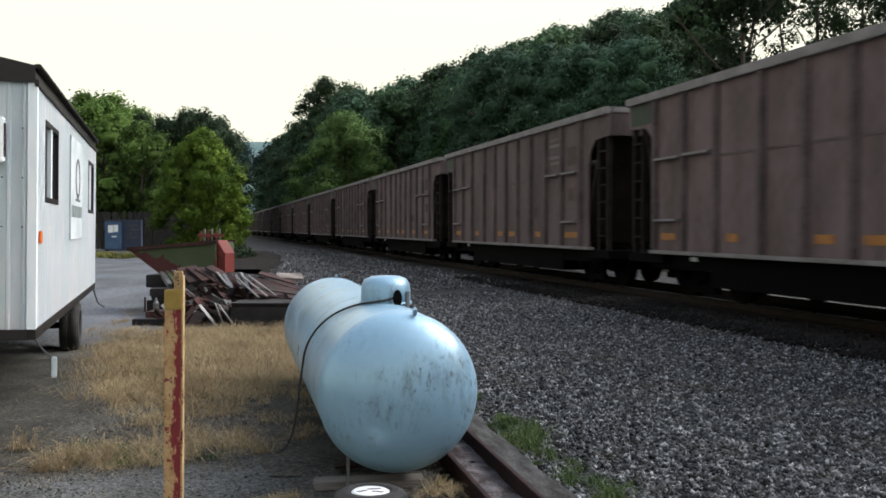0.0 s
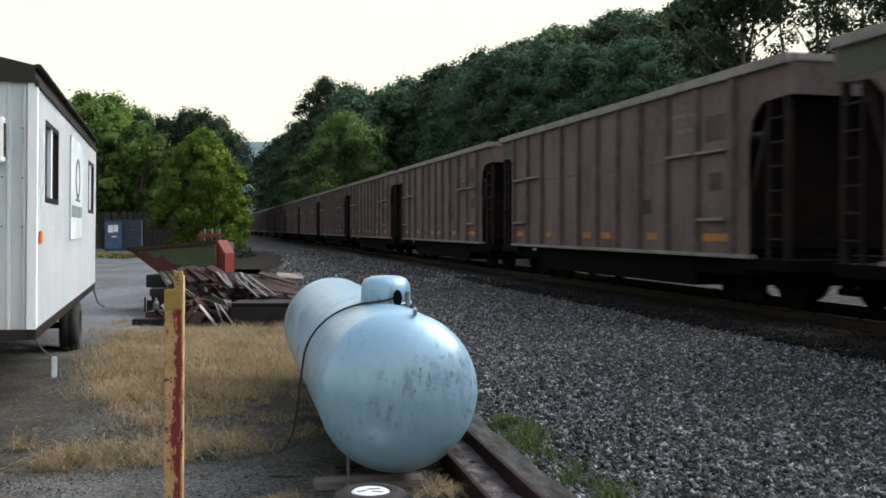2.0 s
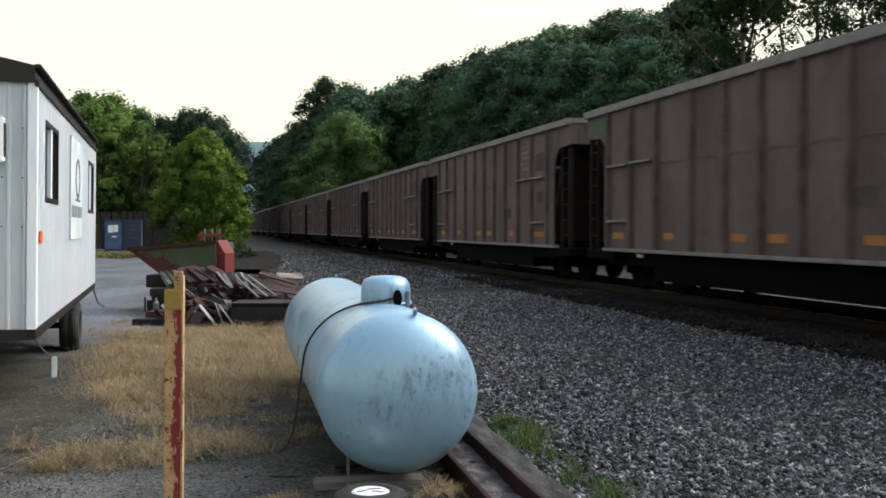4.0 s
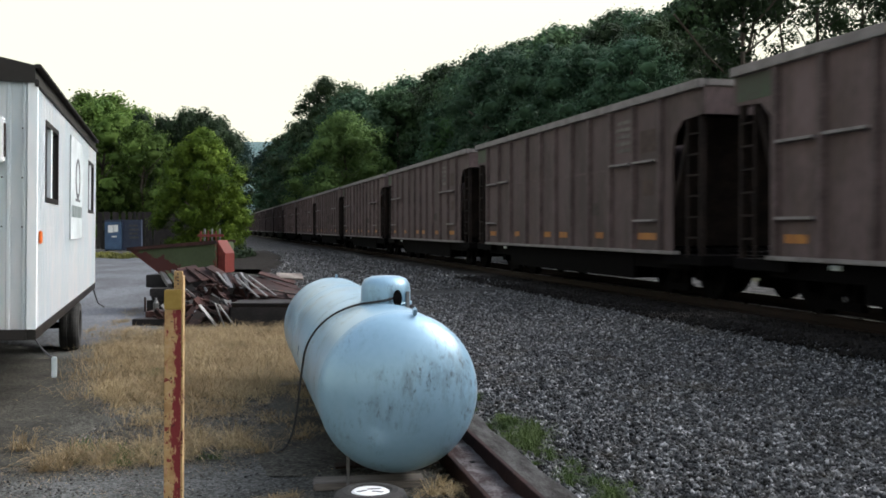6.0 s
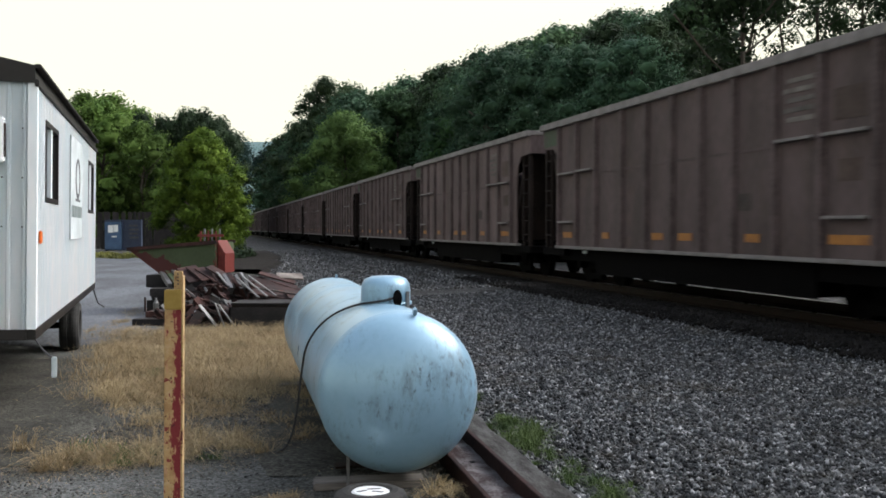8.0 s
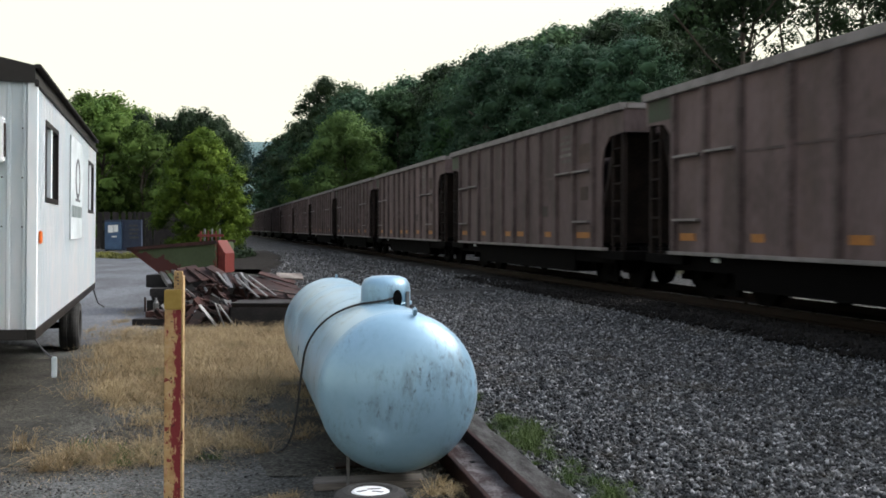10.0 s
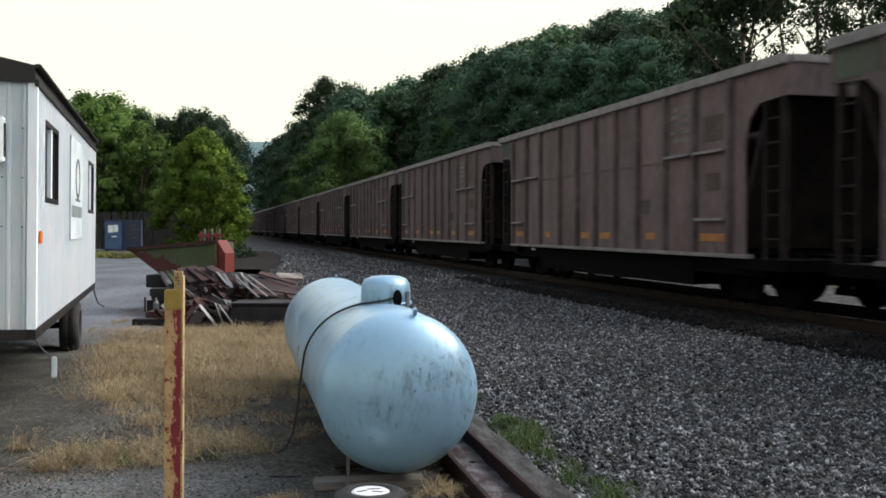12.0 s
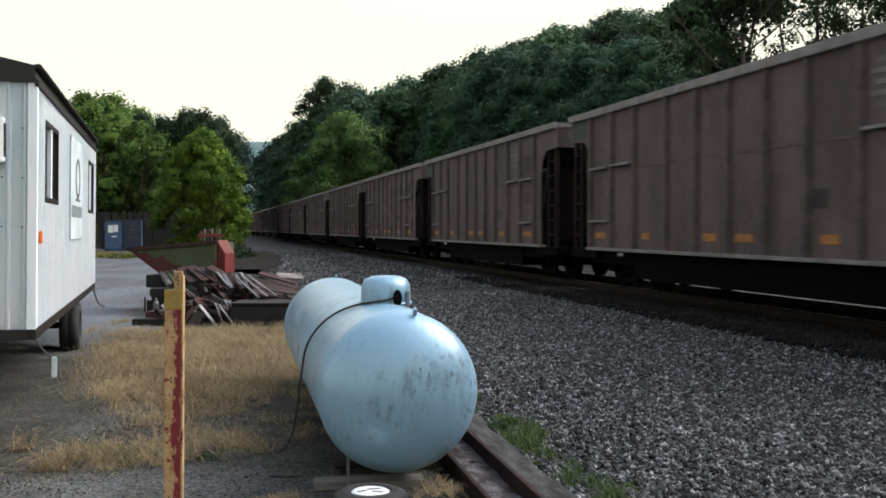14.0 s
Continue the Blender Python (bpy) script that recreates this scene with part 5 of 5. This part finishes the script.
def build_back():
    t = thing("portable_toilet", pose(-24.7, 73, 0, 0, 0, 12), "blue plastic portable toilet with white notices", "portable toilet")
    part("cabin", boxes((-0.6, -0.6, 0.05, 0.6, 0.6, 2.15), bevel=0.04), M["blue"], t)
    part("roof", boxes((-0.63, -0.63, 2.15, 0.63, 0.63, 2.3), bevel=0.06), M["dkblue"], t)
    part("skid", boxes((-0.6, -0.6, 0, 0.6, 0.6, 0.05)), M["car_dark"], t)
    d = part("door", boxes((-0.45, -0.63, 0.15, 0.45, -0.6, 2.05), bevel=0.01), M["blue"], t)
    part("notice", boxes((-0.35, -0.645, 1.35, 0.0, -0.63, 1.9)), M["paper"], d, "white notice")
    part("notice", boxes((0.03, -0.645, 1.4, 0.35, -0.63, 1.92)), M["paper"], d, "white notice")
    part("notice", boxes((-0.1, -0.645, 1.0, 0.25, -0.63, 1.1)), M["paper"], d, "small white notice")
    c = thing("blue_cabinet", pose(-23.42, 73.6, 0, 0, 0, 12), "dark blue ribbed steel cabinet with lettered side", "cabinet")
    part("cabin", boxes((-0.75, -0.6, 0, 0.6, 0.6, 2.3), bevel=0.02), M["dkblue"], c)
    for k in range(8):
        part("rib", boxes((-0.75 + 0.17 * k, -0.64, 0.05, -0.69 + 0.17 * k, -0.6, 2.25)), M["dkblue"], c)
    for k in range(4):
        part("lettering_bar", boxes((-0.25, -0.655, 0.9 + 0.3 * k, 0.45 - 0.1 * (k % 2), -0.642, 1.05 + 0.3 * k)), M["ink"], c, "dark lettering bar")
    f = thing("board_fence", pose(-30, 79, 0, 0, 0, 5), "dark leaning board fence at the yard end", "fence")
    pk = None
    for k in range(36):
        mm = pose(0.3 * k, rng.uniform(-0.08, 0.08), 0, rng.uniform(-3, 3), rng.uniform(-3, 3), 0)
        if pk is None:
            pk = part("board", boxes((0, 0, 0, 0.27, 0.03, 3.0)), M["darkwood"], f)
            pk.matrix_basis = mm
        else:
            again(pk, mm)
    part("fence_rail", boxes((0, 0.08, 0.6, 10.8, 0.16, 0.75)), M["darkwood"], f)
    part("fence_rail", boxes((0, 0.08, 2.1, 10.8, 0.16, 2.25)), M["darkwood"], f)
    for k, (x, y, a) in enumerate(((-26.2, 75.6, 12), (-21.6, 76.5, -10), (-20.9, 76.5, -16))):
        plank("leaning_sheet", x, y, 0, 0.9, 0.05, 2.7 if k else 2.0, 6, a, 0, M["darkwood"], "dark sheet leaning against the fence", "sheet", "sheets by the fence")
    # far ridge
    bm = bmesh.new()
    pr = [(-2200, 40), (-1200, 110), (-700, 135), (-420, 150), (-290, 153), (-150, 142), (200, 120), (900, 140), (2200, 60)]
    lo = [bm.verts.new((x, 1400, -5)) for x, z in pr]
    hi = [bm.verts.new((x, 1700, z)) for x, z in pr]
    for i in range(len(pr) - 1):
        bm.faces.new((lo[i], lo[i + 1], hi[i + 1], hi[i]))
    tagged(part("backdrop", bm, M["far_hill"], smooth=True), "wooded ridge far away, coloured pale blue-green for haze", "hill", kind="structure")


def pebbles(name, count, x_of, y_of, z_of, size, material, label, category, seed, m):
    """Many small broken stones as one mesh."""
    r = np.random.default_rng(seed)
    iv = np.array([(1, 0, 0), (0, 1, 0), (-1, 0, 0), (0, -1, 0), (0, 0, 1), (0, 0, -1)]) * 1.1
    fc = np.array([(0, 1, 4), (1, 2, 4), (2, 3, 4), (3, 0, 4), (1, 0, 5), (2, 1, 5), (3, 2, 5), (0, 3, 5)])
    x, y = x_of(r, count), y_of(r, count)
    s = size * np.exp(0.26 * r.normal(size=count))
    v = iv[None] + 0.27 * r.normal(size=(count, 6, 3))
    v = v * (s[:, None] * r.uniform(0.6, 1.2, (count, 3)))[:, None, :]
    a = r.uniform(0, 6.28, count)
    tl = r.uniform(-0.7, 0.7, count)
    vx = v[..., 0] * np.cos(tl)[:, None] - v[..., 2] * np.sin(tl)[:, None]
    vz = v[..., 0] * np.sin(tl)[:, None] + v[..., 2] * np.cos(tl)[:, None]
    ca, sa = np.cos(a)[:, None], np.sin(a)[:, None]
    out = np.stack([vx * ca - v[..., 1] * sa + x[:, None], vx * sa + v[..., 1] * ca + y[:, None], vz + (z_of(x, y) + s * r.uniform(-0.1, 0.45, count))[:, None]], -1).reshape(-1, 3)
    f = (fc[None] + (np.arange(count) * 6)[:, None, None]).reshape(-1, 3)
    me = bpy.data.meshes.new(name)
    me.vertices.add(len(out))
    me.vertices.foreach_set("co", out.ravel())
    me.loops.add(f.size)
    me.loops.foreach_set("vertex_index", f.ravel())
    me.polygons.add(len(f))
    me.polygons.foreach_set("loop_start", np.arange(len(f)) * 3)
    me.update(calc_edges=True)
    me.materials.append(material)
    ob = new(name, me)
    ob.matrix_basis = m
    return tagged(ob, label, category, kind="stuff")


def bed_z(x, y):
    return np.interp(x, [-8.2, -7.4, -6.0, -4.0, -2.2, 2.2], [-0.005, 0.01, 0.07, 0.14, 0.215, 0.215])


def build_stones():
    pebbles("ballast_stones", 130000, lambda r, n: r.uniform(-7.75, -2.2, n) - 0.35 * r.uniform(0, 1, n) ** 4, lambda r, n: 4.4 + 20 * r.uniform(0, 1, n) ** 1.5, bed_z, 0.0152, M["stone"], "loose grey crushed ballast stones", "ballast", 21, TRACK)
    pebbles("ballast_scatter", 26000, lambda r, n: r.uniform(-7.3, -1.8, n), lambda r, n: 26 + 45 * r.uniform(0, 1, n) ** 1.4, bed_z, 0.028, M["stone"], "loose grey crushed ballast stones further along", "ballast", 22, TRACK)
    pebbles("oily_stones", 12000, lambda r, n: -2.75 + 1.6 * r.uniform(0, 1, n) ** 0.8, lambda r, n: 5 + 25 * r.uniform(0, 1, n) ** 1.3, lambda x, y: x * 0 + 0.235, 0.024, M["dirty"], "near-black ballast stones beside the rail", "ballast", 24, TRACK)
    pebbles("yard_pebbles", 60000, lambda r, n: r.uniform(-4.5, 0.9, n), lambda r, n: 4.5 + 9 * r.uniform(0, 1, n) ** 1.6, lambda x, y: x * 0 - 0.002, 0.0078, M["grit"], "small grey pebbles on the yard dirt", "gravel", 23, Matrix.Identity(4))


def blades(name, patches, material, label, category, seed, h=0.3, w=0.0028, lean=1.5):
    """Grass blades: patches of (x, y, rx, ry, count, height factor)."""
    r = np.random.default_rng(seed)
    V = []
    for x, y, rx, ry, n, k in patches:
        clump = max(3, n // 75)
        cx, cy = r.normal(size=clump) * 0.45, r.normal(size=clump) * 0.45
        i = r.integers(0, clump, n)
        px = x + rx * (cx[i] + r.normal(size=n) * 0.055)
        py = y + ry * (cy[i] + r.normal(size=n) * 0.055)
        keep = (py < 8.6) | (py > 40) | (px / py > -0.35 + 0.03 * r.normal(size=n))
        px, py = px[keep], py[keep]
        n = len(px)
        tall = r.uniform(0.35, 1.25, clump)
        hh = h * k * r.uniform(0.35, 1.1, n) * tall[i[keep]]
        a = r.uniform(0, 6.28, n)
        ln = lean * r.uniform(0.1, 1.3, n) * hh
        b = np.stack([px, py, np.zeros(n) - 0.01], 1)
        side = np.stack([-np.sin(a), np.cos(a), a * 0], 1) * (w * r.uniform(0.6, 1.4, n))[:, None]
        d = np.stack([np.cos(a), np.sin(a), a * 0], 1)
        mid = b + d * (ln * 0.35)[:, None] + np.array([0, 0, 1]) * (hh * 0.62)[:, None]
        tip = b + d * ln[:, None] + np.array([0, 0, 1]) * (hh * np.maximum(0.12, 1 - 0.4 * ln / hh))[:, None]
        V.append(np.stack([b - side, b + side, mid + side * 0.7, mid - side * 0.7, tip], 1))
    V = np.concatenate(V).reshape(-1, 3)
    n = len(V) // 5
    k = np.arange(n) * 5
    F = np.concatenate([np.stack([k, k + 1, k + 2], 1), np.stack([k, k + 2, k + 3], 1), np.stack([k + 3, k + 2, k + 4], 1)])
    ob = new(name, raw(name, V.tolist(), F.tolist(), material))
    return tagged(ob, label, category, kind="stuff")


def build_grass():
    blades("dry_grass", [(-3.2, 14.4, 2.3, 1.7, 22000, 0.8), (-3.2, 12.6, 1.9, 1.5, 17000, 0.9), (-3.0, 11.2, 1.5, 1.2, 11000, 0.9), (-2.5, 9.9, 1.4, 1.0, 6000, 0.7), (-3.0, 9.9, 0.6, 0.9, 3500, 0.9),
                         (-2.35, 7.0, 0.75, 0.5, 1500, 0.75), (-1.6, 7.4, 0.65, 0.4, 1300, 0.75), (-2.65, 6.85, 0.3, 0.25, 600, 0.7), (-2.2, 8.6, 1.4, 1.1, 2600, 0.45), (-1.05, 5.95, 0.3, 0.12, 350, 0.35), (0.0, 6.1, 0.2, 0.25, 700, 0.4), (-4.7, 17.5, 0.8, 1.4, 1500, 0.5), (-5.6, 19.5, 1.0, 2.0, 2200, 0.4),
                         (-5.5, 16.5, 0.5, 1.5, 1600, 0.5), (-4.7, 13.6, 0.5, 0.8, 1500, 0.6), (-1.6, 11.5, 0.5, 2.0, 2500, 0.6)],
           M["straw"], "dry straw-coloured grass tufts in the yard", "dry grass", 31, w=0.0022, lean=2.6)
    blades("green_grass", [(-2.45, 6.85, 0.4, 0.2, 260, 0.6), (-2.0, 7.2, 0.9, 0.3, 200, 0.5), (-3.0, 11.5, 1.6, 2.0, 500, 0.7)], M["weed"], "thin green blades among the dry grass", "grass", 35, w=0.0024, lean=2.0)
    blades("straw_litter", [(-3.0, 12.5, 3.6, 4.5, 22000, 1), (-2.2, 8.4, 2.6, 2.0, 16000, 1), (-1.9, 7.0, 2.0, 0.9, 7000, 0.8), (-4.8, 18, 2.0, 5.0, 6000, 1), (0.0, 6.2, 0.4, 0.4, 900, 0.8)], M["straw"], "loose straw lying on the yard dirt", "dry grass", 34, h=0.035, w=0.0018, lean=4.0)
    blades("weeds", [(0.66, 7.5, 0.16, 0.5, 2000, 0.75), (0.52, 8.2, 0.14, 0.4, 1200, 0.75), (0.9, 6.5, 0.16, 0.5, 900, 0.6), (1.05, 5.9, 0.18, 0.5, 1300, 0.6), (0.3, 9.2, 0.12, 0.5, 300, 0.5), (0.72, 7.0, 0.14, 0.4, 500, 0.5), (1.2, 5.3, 0.15, 0.4, 200, 0.4)], M["weed"], "green weeds along the ballast edge", "weeds", 32, h=0.22)
    blades("verge_grass", [(-20, 58, 7, 4, 9000, 1.0), (-27, 62, 6, 4, 5000, 1.0)], M["verge"], "yellow-green mown verge at the end of the yard", "grass", 33, h=0.25, w=0.05)


def motions():
    v, b = 0.7190, -0.0014
    times = [0.5 * k for k in range(29)]
    cars = [(n, FIRST if n == -3 else copy_thing(FIRST, TRACK)) for n in range(-3, 23)]

    def gone(t):
        return v * t + b * t * t
    for n, c in cars:
        walk(c, [(t, TRACK @ pose(0, (2.335 + n - gone(t)) * CAR + 0.394, 0)) for t in times])
        if -2 <= n <= 11:
            for tr in c.children:
                if tr.name.startswith("truck"):
                    for k, ws in enumerate(tr.children):
                        here = ws.matrix_basis.copy()
                        walk(ws, [(i / FPS, here @ pose(0, 0, 0, math.degrees(gone(i / FPS) * CAR / 0.457))) for i in range(0, 421)])


build_ground()
build_patches()
build_ballast()
build_track()
FIRST = build_car()
build_woods()
build_near_trees()
build_trailer()
build_tank()
build_beam()
build_post()
build_scrap()
build_back()
build_stones()
build_grass()
motions()
